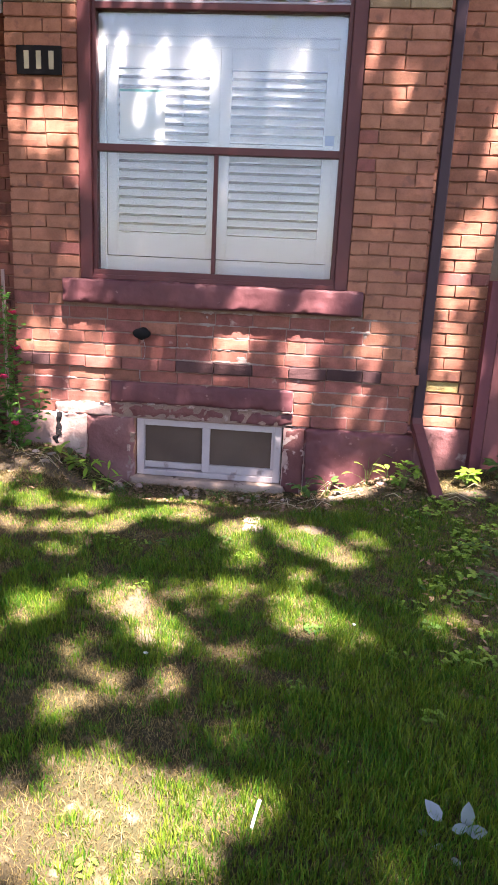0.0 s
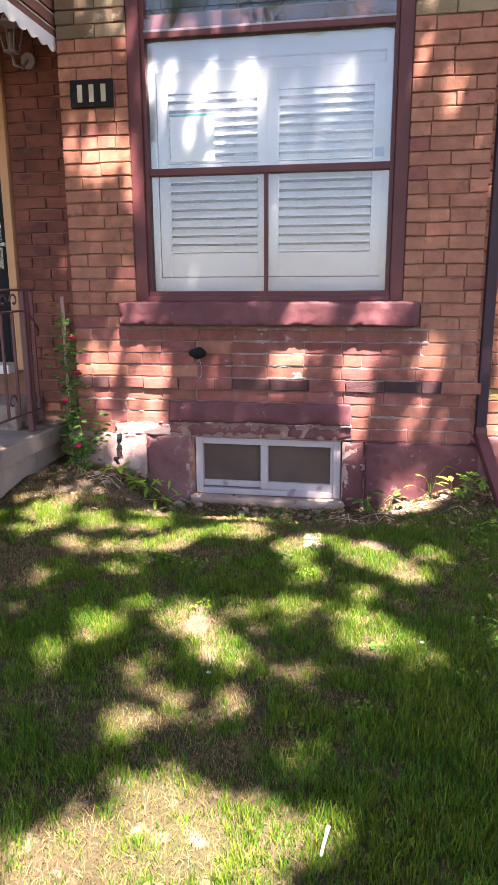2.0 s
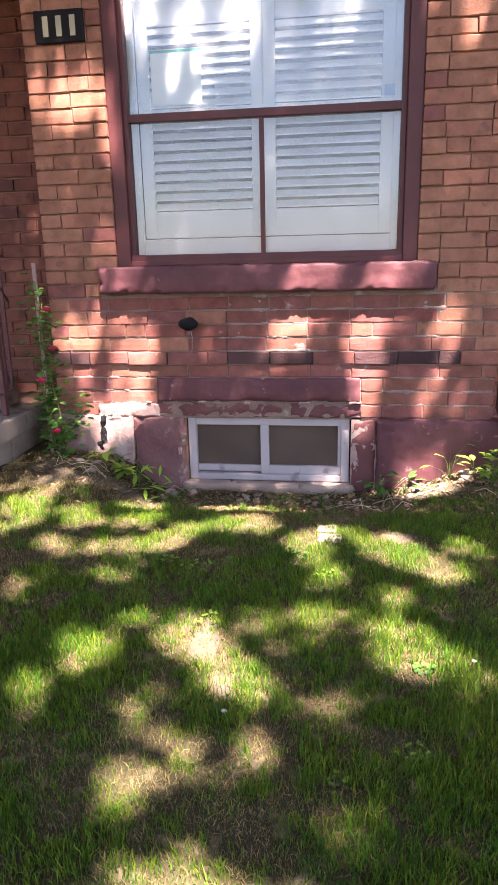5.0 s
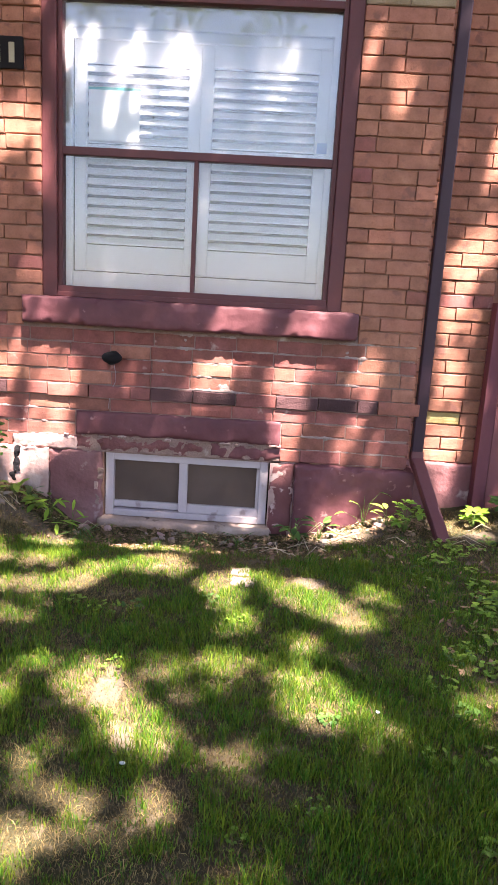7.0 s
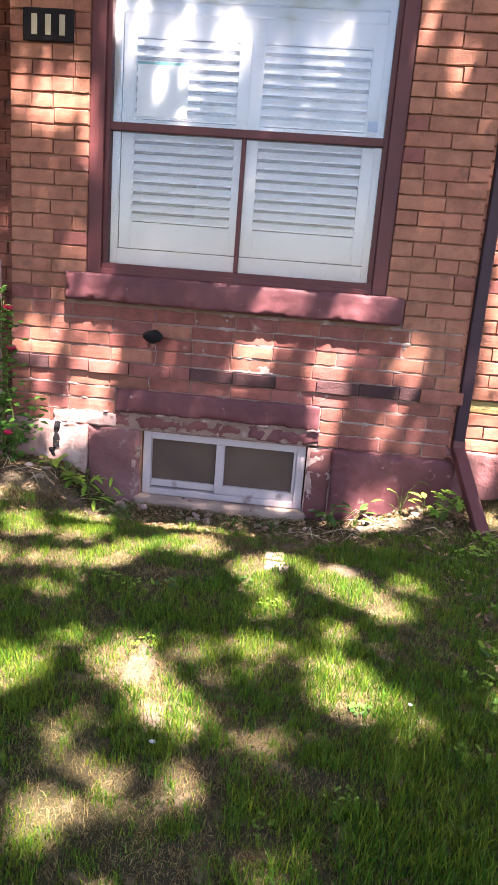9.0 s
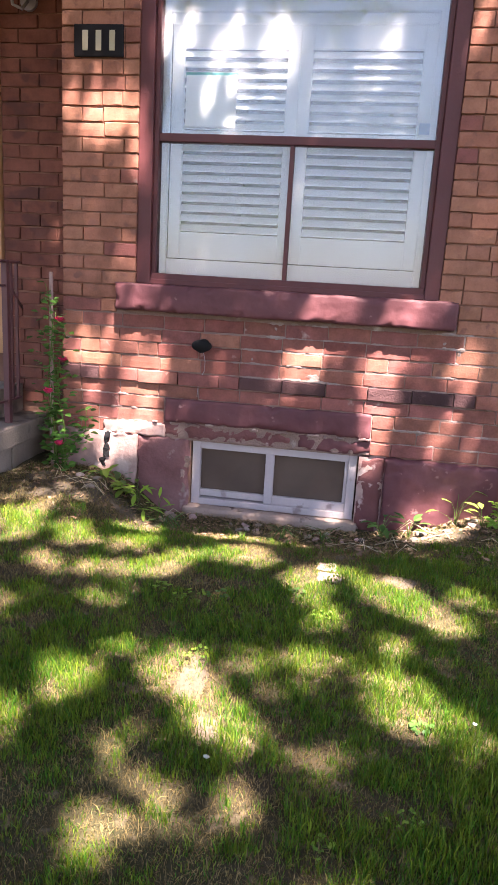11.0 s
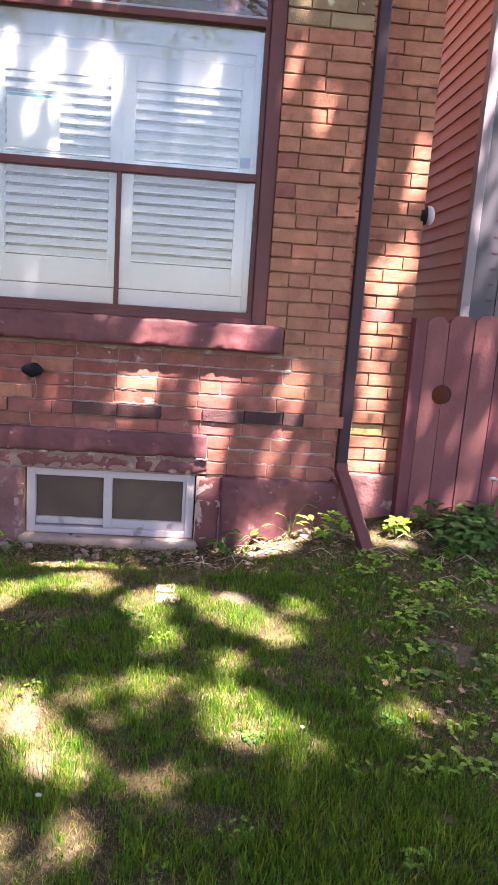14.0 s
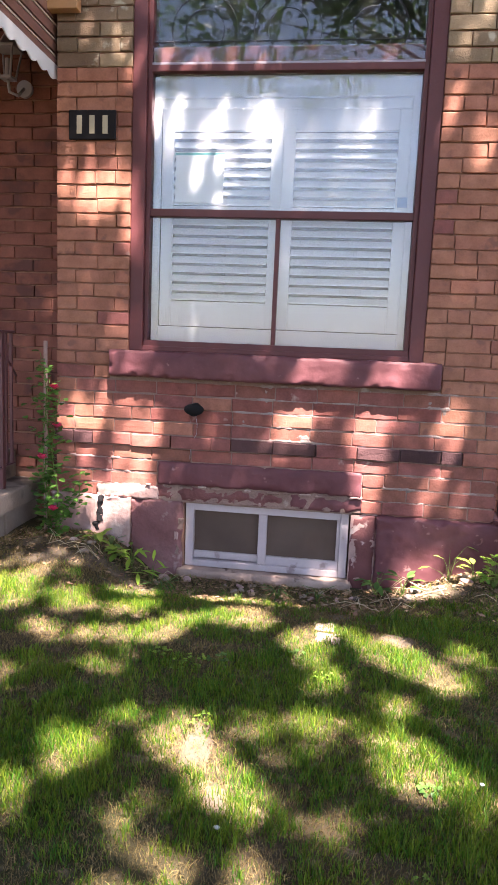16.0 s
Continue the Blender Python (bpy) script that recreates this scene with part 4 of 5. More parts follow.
def tree(at, crown, radii, count, size, spots, seed, fork_at=0.45, arms=(0.0, 6.28)):
    rng = np.random.default_rng(seed)
    t = thing("tree", at, "broad leafy street tree with grey-brown trunk", "tree", "street trees")
    base, top = Vector(at), Vector(crown)
    limbs = None
    fork = base.lerp(Vector((top.x, top.y, 0)), 0.25) + Vector((0, 0, top.z * fork_at))
    trunk = tube([base + Vector((0, 0, -0.2)), base.lerp(fork, 0.3), base.lerp(fork, 0.7), fork], 0.28, 14, taper=0.7)
    part("trunk", trunk, BARK, t, smooth=True)
    for i in range(9):
        a = arms[0] + (arms[1] - arms[0]) * ((i * 0.382) % 1.0)
        end = top + Vector((math.cos(a) * radii[0] * 0.7, math.sin(a) * radii[1] * 0.7, (rng.random() - 0.3) * radii[2]))
        mid = fork.lerp(end, 0.5) + Vector((0, 0, 0.5))
        part("limb", tube([fork - Vector((0, 0, 0.2)), fork.lerp(mid, 0.5), mid, end], 0.07, 8, taper=0.12), BARK, t, smooth=True)
    # leaves grow in clumps about random twigs
    clump = rng.normal(size=(count // 40, 3))
    clump = clump / np.linalg.norm(clump, axis=1)[:, None] * (rng.random((len(clump), 1)) ** 0.4)
    pos = np.repeat(clump * np.array(radii), 40, axis=0) + rng.normal(size=(len(clump) * 40, 3)) * 0.26 + np.array(crown)
    if spots:
        s = np.array(SUN)
        # extra out-of-view leaves, added on the sun's line to shade the window
        m = 950
        spot = np.stack([rng.uniform(-0.20, 1.22, m), np.zeros(m), rng.uniform(1.34, 2.95, m)], 1)
        shade_leaves = spot + s * ((rng.uniform(6.6, 9.4, m) - spot[:, 2]) / s[2])[:, None]
        g = pos - s * (pos[:, 2:3] / s[2])
        w = pos - s * (pos[:, 1:2] / s[1])
        # leaves on the sun's line to a listed spot are left out
        keep = ~((gaps(g[:, 0], g[:, 1], LAWN_FAR + LAWN_MID + LAWN_NEAR, 0.04, rng) | gaps(g[:, 0], g[:, 1], LAWN_SOFT, 0.035, rng, 0.80)) & (g[:, 1] < 0))
        keep &= ~((gaps(w[:, 0], w[:, 2], WALL_SPOTS + STRIP_SPOTS, 0.045, rng) | gaps(w[:, 0], w[:, 2], WALL_SOFT, 0.045, rng, 0.72) | gaps(w[:, 0], w[:, 2], WINDOW_SPOTS, 0.05, rng, 0.56)) & (g[:, 1] > -0.1))
        # thinner foliage here and there lets half-light through
        thin = np.sin(9.1 * g[:, 0] + 1.0 + 3 * g[:, 1]) * np.sin(8.3 * g[:, 1] - 2.5 * g[:, 0]) + 0.6 * np.sin(17 * g[:, 0] - 5 * g[:, 1]) * np.sin(19 * g[:, 1] + 0.4) - 0.25
        keep &= ~((rng.random(len(pos)) < np.clip(0.8 * thin + 0.05, 0, 0.45)) & (g[:, 1] < -0.4) & (g[:, 0] < 1.3))
        # more added leaves that shade the porch side, piers and wall strip
        m = 1100
        pier_shade_leaves = np.stack([rng.uniform(-1.7, -0.3, m), np.zeros(m), rng.uniform(1.0, 3.3, m)], 1)
        pier_shade_leaves = np.concatenate([pier_shade_leaves, np.stack([rng.uniform(1.2, 2.25, m), np.zeros(m), rng.uniform(1.0, 3.8, m)], 1)])
        pier_shade_leaves = pier_shade_leaves[~gaps(pier_shade_leaves[:, 0], pier_shade_leaves[:, 2], WALL_SPOTS + STRIP_SPOTS, 0.045, rng)]
        pier_shade_leaves = pier_shade_leaves[~gaps(pier_shade_leaves[:, 0], pier_shade_leaves[:, 2], WALL_SOFT, 0.045, rng, 0.72)]
        pier_shade_leaves = pier_shade_leaves + s * ((rng.uniform(6.6, 9.4, len(pier_shade_leaves)) - pier_shade_leaves[:, 2]) / s[2])[:, None]
        shade_leaves = shade_leaves[~gaps(spot[:, 0], spot[:, 2], WINDOW_SPOTS, 0.05, rng, 0.56)]
        pos = np.concatenate([pos[keep], shade_leaves, pier_shade_leaves])
    n = len(pos)
    d = rng.normal(size=(n, 3)) * np.array((1, 1, 0.5))
    d /= np.linalg.norm(d, axis=1)[:, None]
    u = np.cross(d, rng.normal(size=(n, 3)) * np.array((0.5, 0.5, 1.0)))
    u /= np.linalg.norm(u, axis=1)[:, None]
    L = (size * (0.7 + 0.6 * rng.random(n)))[:, None]
    v = np.stack([pos - d * L * 0.5, pos + u * L * 0.34, pos + d * L * 0.5, pos - u * L * 0.34], 1).reshape(-1, 3) - np.array(at)
    me = bpy.data.meshes.new("crown")
    me.vertices.add(4 * n)
    me.vertices.foreach_set("co", v.ravel())
    me.loops.add(4 * n)
    me.loops.foreach_set("vertex_index", np.arange(4 * n))
    me.polygons.add(n)
    me.polygons.foreach_set("loop_start", np.arange(n) * 4)
    me.update(calc_edges=True)
    me.materials.append(LEAVES)
    c = new("crown", me)
    c.parent = t
    return t


tree((4.6, -8.2, 0.0), (2.5, -5.7, 8.0), (4.7, 5.0, 2.0), 84000, 0.112, True, 6, 0.55, (-1.9, 0.3))
tree((6.5, -14.5, 0.0), (-0.6, -13.0, 9.3), (6.5, 3.0, 2.6), 5000, 0.16, False, 8, 0.7)

tree((-10.5, -15.5, 0.0), (-10.5, -15.0, 5.6), (4.5, 3.5, 3.2), 9000, 0.17, False, 15, 0.5)


# ---- plants ----
def leaf_faces(verts, faces, at, d, up, length, width, fold=0.12, droop=0.15):
    """One leaf: six quads folded along the midrib."""
    d, up = Vector(d).normalized(), Vector(up)
    s = d.cross(up).normalized()
    up = s.cross(d)
    k = len(verts)
    for f, w in ((0.0, 0.08), (0.3, 0.85), (0.6, 1.0), (0.85, 0.55), (1.0, 0.02)):
        c = Vector(at) + d * (length * f) - up * (droop * length * f * f)
        verts += [c - s * (width * w / 2) + up * fold * width * w, c, c + s * (width * w / 2) + up * fold * width * w]
    for r in range(4):
        a = k + 3 * r
        faces += [(a, a + 1, a + 4, a + 3), (a + 1, a + 2, a + 5, a + 4)]


def weed(name, at, label, n, size, tall, mat, seed, group="", category="plant", wide=0.55, flat=0.5, leaflets=0):
    rng = random.Random(seed)
    t = thing(name, at, label, category, group)
    verts, faces = [], []
    stems = None
    for i in range(n):
        a = i * 2.399 + rng.random()
        h = tall * (0.35 + 0.65 * rng.random())
        out = flat * tall * (0.3 + 0.7 * rng.random())
        p = Vector((math.cos(a) * out, math.sin(a) * out, h))
        stems = tube([(0, 0, 0), (p.x * 0.4, p.y * 0.4, h * 0.7), p], 0.0012 + 0.006 * size, 5, stems, 0.5)
        count = leaflets or (3 if wide > 0.5 else 1)
        for k in range(count):
            b = a + (k - (count - 1) / 2) * (1.15 if count < 4 else 0.85) if count > 1 else a
            leaf_faces(verts, faces, p, (math.cos(b), math.sin(b), rng.uniform(-0.45, 0.6)), (0, 0, 1), size * (0.7 + 0.6 * rng.random()), size * wide)
    me_stem = part("stem", stems, STEM)
    me_stem.parent = t
    tagged(me_stem, kind="stuff")
    tagged(raw("leaves", verts, faces, mat, t, smooth=True), kind="stuff")
    return t


def at_ground(x, y, dz=-0.01):
    return (x, y, height(x, y) + dz)


# weeds growing at the foot of the wall
for i, (x, y, n, size, tall, w, m) in enumerate((( -0.42, -0.20, 8, 0.075, 0.07, 0.45, WEED), (-0.25, -0.15, 8, 0.07, 0.12, 0.36, WEED), (-0.32, -0.22, 8, 0.06, 0.06, 0.6, WEED), (1.05, -0.10, 12, 0.07, 0.13, 0.45, WEED_DARK),
                                         (1.18, -0.14, 7, 0.08, 0.12, 0.4, WEED_DARK), (1.41, -0.09, 6, 0.065, 0.20, 0.45, WEED), (1.52, -0.16, 6, 0.06, 0.10, 0.5, WEED),
                                         (1.60, -0.25, 22, 0.034, 0.16, 0.7, WEED), (-0.50, -0.16, 9, 0.05, 0.06, 0.5, WEED_DARK), (-0.20, -0.20, 6, 0.10, 0.08, 0.22, WEED), (-0.13, -0.17, 5, 0.09, 0.14, 0.2, WEED), (-0.36, -0.14, 8, 0.06, 0.09, 0.45, WEED_DARK), (-0.05, -0.30, 12, 0.09, 0.10, 0.09, WEED_DARK), (0.55, -0.26, 14, 0.07, 0.08, 0.09, WEED_DARK), (0.75, -0.22, 12, 0.07, 0.08, 0.09, WEED_DARK), (1.98, -0.12, 10, 0.06, 0.10, 0.6, WEED))):
    weed("weed", at_ground(x, y), "green broad-leaved weed growing at the wall foot", n, size, tall, m, 20 + i, "weeds at the wall", wide=w)
# leafy plants in front of the fence
for i in range(26):
    rng = random.Random(100 + i)
    x, y = 2.15 + rng.random() * 1.1, 0.02 - rng.random() * 0.5
    weed("leafy_plant", at_ground(x, y), "dense dark green leafy plant before the fence", 16, 0.052, 0.12 + 0.07 * rng.random(), WEED_DARK, 200 + i, "plants before the fence", wide=0.75, flat=0.6)
# creeping weeds in the lawn
spots = random.Random(5)
for i in range(265):
    if i < 240:
        x, y = 1.45 + spots.random() ** 0.6 * 1.45, -0.3 - spots.random() * 2.2
    else:
        x, y = 0.2 + spots.random() * 1.7, -1.2 - spots.random() * 1.8
    weed("lawn_weed", at_ground(x, y), "small bright green lobed weed in the lawn", 7 + i % 4, (0.014 if i < 240 else 0.007) + 0.010 * spots.random(), 0.022 + 0.022 * spots.random(), WEED if i % 4 else WEED_DARK, 300 + i, "weeds in the lawn", wide=0.88, flat=1.1, leaflets=3)


def rose(at):
    rng = random.Random(11)
    t = thing("rose_bush", at, "climbing rose with small leaves and pink blooms", "rose bush")
    verts, faces = [], []
    for k in range(5):
        pts = [Vector((0.010 * k, 0.02 * (k % 2), 0))]
        for j in range(6):
            pts.append(pts[-1] + Vector((rng.uniform(-0.035, 0.035) + (0.030 if k == 4 else -0.004), rng.uniform(-0.03, 0.02), 0.165 - 0.012 * k if k < 4 else 0.06)))
        st = tube(pts, 0.004, 6, taper=0.4)
        ob = part("stem", st, STEM, None, smooth=True)
        ob.parent = t
        for j in range(84):
            f = rng.random() ** 1.1 * (len(pts) - 1.01)
            i = int(f)
            p = pts[i].lerp(pts[i + 1], f - i) + Vector((rng.gauss(0, 0.034), rng.gauss(0, 0.03), rng.gauss(0, 0.03)))
            a = rng.random() * 6.28
            leaf_faces(verts, faces, p, (math.cos(a), math.sin(a), rng.uniform(-0.3, 0.5)), (0, -0.3, 1), rng.uniform(0.028, 0.048), rng.uniform(0.024, 0.038))
    tagged(raw("leaves", verts, faces, ROSE_LEAF, t, smooth=True), kind="stuff")
    for p in ((0.07, -0.05, 0.60), (-0.01, -0.06, 0.43), (0.06, -0.08, 0.16), (0.04, -0.02, 0.80)):
        v, f = [], []
        for j in range(11):
            a = j * 2.4
            leaf_faces(v, f, p, (math.cos(a), math.sin(a) - 0.3, 0.9 - 0.07 * j), (0, 0, 1), 0.034, 0.03, 0.3, -0.2)
        raw("bloom", v, f, PETAL, t, "pink rose bloom", smooth=True)
    st = box(-0.009, 0.009, -0.005, 0.005, 0.0, 1.05)
    ob = part("stake", st, STONE_BARE, None, "weathered pinkish stake")
    ob.parent = t
    ob.location = (-0.03, 0.03, 0)


rose(at_ground(-0.725, -0.13))

fl = thing("white_flower", at_ground(2.47, -0.12), "white flower heads on a leafy stalk", "flower")
for dx, dz in ((0.0, 0.32), (0.07, 0.34), (0.05, 0.29)):
    v, f = [], []
    for j in range(14):
        a = j * 2.4
        leaf_faces(v, f, (dx, 0, dz), (math.cos(a), math.sin(a) - 0.3, 0.8 - 0.05 * j), (0, 0, 1), 0.028, 0.02, 0.3, 0.0)
    raw("bloom", v, f, PETAL_WHITE, fl, "white bloom", smooth=True)
    ob = part("stalk", tube([(0, 0, 0), (dx * 0.5, 0, dz * 0.5), (dx, 0, dz)], 0.003, 5), STEM)
    ob.parent = fl

sv = thing("silvery_plant", at_ground(1.40, -2.70), "silver-grey broad leaves lying in the grass", "plant")
v, f = [], []
for x, y, z, dx, dy, dz, size in ((-0.018, 0.01, 0.03, -0.7, 0.3, 0.8, 0.050), (0.03, 0.0, 0.03, 0.2, 0.3, 0.9, 0.050), (0.03, -0.01, 0.03, 0.9, -0.2, 0.2, 0.046), (0.0, -0.01, 0.03, 0.8, -0.1, 0.3, 0.036),
                                   (-0.02, -0.04, 0.01, -0.6, -0.4, 0.3, 0.026), (-0.01, -0.07, 0.01, 0.5, -0.6, 0.3, 0.024), (-0.05, -0.02, 0.02, -0.8, 0.0, 0.2, 0.022)):
    leaf_faces(v, f, (x, y, z), (dx, dy, dz), (0, -0.8, 0.6), size, size * 0.62, 0.3, 0.35)
raw("leaves", v, f, SILVER, sv, smooth=True)
stalks = None
for x, y, z in ((-0.018, 0.01, 0.03), (0.03, 0.0, 0.03), (0.0, -0.01, 0.03), (-0.02, -0.04, 0.01), (-0.01, -0.07, 0.01), (-0.05, -0.02, 0.02)):
    stalks = tube([(0, 0, -0.01), (x * 0.5, y * 0.5, z * 0.7), (x, y, z + 0.002)], 0.0026, 5, stalks)
ob = part("stem", stalks, STEM)
ob.parent = sv

# ---- litter on the lawn ----
st = thing("plastic_tube", at_ground(0.97, -2.74, 0.01), "small white plastic tube lying in the grass", "litter")
ob = part("tube", rod((0.966, -2.765, 0.012), (0.976, -2.722, 0.034), 0.0034, 10), WHITE, st)
part("cap", rod((0.976, -2.722, 0.034), (0.979, -2.710, 0.040), 0.0042, 10), WHITE, st)
for i, (x, y, r) in enumerate(((0.586, -2.153, 0.006), (1.235, -1.864, 0.005), (1.9, -1.2, 0.005))):
    b = bmesh.new()
    bmesh.ops.create_icosphere(b, subdivisions=2, radius=1.0)
    bmesh.ops.transform(b, verts=b.verts, matrix=Matrix.Translation((x, y, height(x, y) + 0.022)) @ Matrix.Diagonal((r * 1.3, r, r * 0.6, 1)))
    tagged(part("litter_scrap", rough(b, r * 0.3, 90, 0, i), SCRAP, smooth=True), "tiny white scrap on the lawn", "litter")
for x0, x1, y0, y1, k in ((0.76, 0.84, -0.93, -0.85, 2.2), (0.765, 0.865, -1.05, -0.965, 5.7)):
    h0 = height((x0 + x1) / 2, (y0 + y1) / 2)
    tagged(part("flat_stone", stone(x0, x1, y0, y1, h0 - 0.02, h0 + 0.007, 0.007, k, 0.03, 0.010), CONCRETE, smooth=True), "pale flat stone set in the turf", "stone", "stones in the turf")
b = box(-0.05, 0.05, -0.02, 0.02, -0.012, 0.012, 0.004)
bmesh.ops.transform(b, verts=b.verts, matrix=Matrix.Translation((2.07, -1.35, 0.035)) @ Matrix.Rotation(radians(-35), 4, "Z"))
tagged(part("brick_shard", b, BRICK_RED), "broken reddish brick shard in the weeds", "brick")


# crumbs of old mortar and stone along the wall foot
rb = random.Random(83)
for i in range(34):
    x = rb.choice((rb.uniform(0.9, 1.6), rb.uniform(-0.6, 0.0), rb.uniform(0.0, 0.9)))
    y = -0.07 - rb.random() * (0.16 if x > 0 else 0.45)
    r = rb.uniform(0.008, 0.026)
    b = bmesh.new()
    bmesh.ops.create_icosphere(b, subdivisions=2, radius=1.0)
    bmesh.ops.transform(b, verts=b.verts, matrix=Matrix.Translation((x, y, height(x, y) + r * 0.25)) @ Matrix.Rotation(rb.random() * 6.28, 4, "Z") @ Matrix.Diagonal((r * rb.uniform(1.0, 1.7), r, r * rb.uniform(0.45, 0.75), 1)))
    tagged(part("rubble_crumb", rough(b, r * 0.55, 0.55 / r, 0, i * 1.7), CONCRETE if i % 3 else STONE_BARE), "pale crumb of mortar on the soil", "rubble", "rubble at the wall foot")

# dead stems and twigs lying at the wall foot
tw = random.Random(19)
for i in range(46):
    x = tw.choice((tw.uniform(-0.8, -0.1), tw.uniform(0.95, 1.6), tw.uniform(1.7, 2.6)))
    y = -0.08 - tw.random() * (0.35 if x < 1.6 else 0.7)
    a, L = tw.random() * 6.28, tw.uniform(0.08, 0.26)
    dx, dy = math.cos(a) * L, math.sin(a) * L * 0.5
    pts = [(x, y, height(x, y) + 0.012), (x + dx * 0.5, y + dy * 0.5 + 0.01, height(x, y) + 0.03 + tw.random() * 0.03), (x + dx, y + dy, height(x + dx, y + dy) + 0.012)]
    tagged(part("dry_twig", tube(pts, 0.0022, 5, taper=0.5), DRYSTEM, smooth=True), "pale dry twig lying on the soil", "twig", "twigs at the wall")


# ---- grass ----
def blades(name, label, pts, heights, widths, mat, seed, lean=0.5):
    """Arching blades; neighbours lean alike, as tufts do."""
    rng = np.random.default_rng(seed)
    n = len(pts)
    a = 6.5 * soft_noise(pts[:, 0] * 9, pts[:, 1] * 9, seed) + rng.normal(size=n) * 2.2
    b = rng.random(n) * 6.283
    h = heights[:, None]
    ln_ = (lean * (0.15 + 0.85 * rng.random(n) ** 1.3))[:, None] * h
    d = np.stack([np.cos(a), np.sin(a), np.zeros(n)], 1)
    s = np.stack([np.cos(b), np.sin(b), np.zeros(n)], 1) * widths[:, None] / 2
    z = np.array((0, 0, 1.0))

    def along(k):
        return pts + z * h * (k - 0.22 * lean * k ** 3) + d * ln_ * k ** 1.7

    mid, tip = along(0.55), along(1.0)
    v = np.stack([pts - s * 0.9, pts + s * 0.9, mid + s * 0.8, mid - s * 0.8, tip], 1).reshape(-1, 3)
    k = np.arange(n)[:, None] * 5
    loops = np.concatenate([k + np.array((0, 1, 2, 3)), k + np.array((3, 2, 4))], 1).ravel()
    starts = (np.arange(n)[:, None] * 7 + np.array((0, 4))).ravel()
    me = bpy.data.meshes.new(name)
    me.vertices.add(5 * n)
    me.vertices.foreach_set("co", v.ravel())
    me.loops.add(7 * n)
    me.loops.foreach_set("vertex_index", loops)
    me.polygons.add(2 * n)
    me.polygons.foreach_set("loop_start", starts)
    me.polygons.foreach_set("use_smooth", np.ones(2 * n, bool))
    me.update(calc_edges=True)
    me.materials.append(mat)
    return tagged(new(name, me), label, "grass", kind="stuff")


def soft_noise(x, y, seed):
    """Smooth value noise about -0.6 to 0.6 for arrays of places."""
    table = np.random.default_rng(int(seed * 10) + 5).uniform(-0.75, 0.75, (256, 256))
    i, j = np.floor(x).astype(int), np.floor(y).astype(int)
    u, v = x - i, y - j
    u, v = u * u * (3 - 2 * u), v * v * (3 - 2 * v)
    a, b = table[i % 256, j % 256], table[(i + 1) % 256, j % 256]
    c, e = table[i % 256, (j + 1) % 256], table[(i + 1) % 256, (j + 1) % 256]
    return (a * (1 - u) + b * u) * (1 - v) + (c * (1 - u) + e * u) * v


def ramp(a, b, v):
    t = np.clip((v - a) / (b - a), 0.0, 1.0)
    return t * t * (3 - 2 * t)


def sampler(fn, x0, x1, y0, y1, step):
    """Tables fn(x, y) once and reads it for arrays of places."""
    nx, ny = int((x1 - x0) / step) + 2, int((y1 - y0) / step) + 2
    table = np.array([[fn(x0 + i * step, y0 + j * step) for j in range(ny)] for i in range(nx)])

    def read(x, y):
        u, v = np.clip((x - x0) / step, 0, nx - 1.001), np.clip((y - y0) / step, 0, ny - 1.001)
        i, j = u.astype(int), v.astype(int)
        u, v = u - i, v - j
        return (table[i, j] * (1 - u) + table[i + 1, j] * u) * (1 - v) + (table[i, j + 1] * (1 - u) + table[i + 1, j + 1] * u) * v
    return read


height_at, bare_at = sampler(height, -2.0, 3.6, -4.2, 0.7, 0.035), sampler(bare, -1.1, 3.2, -3.3, 0.3, 0.02)


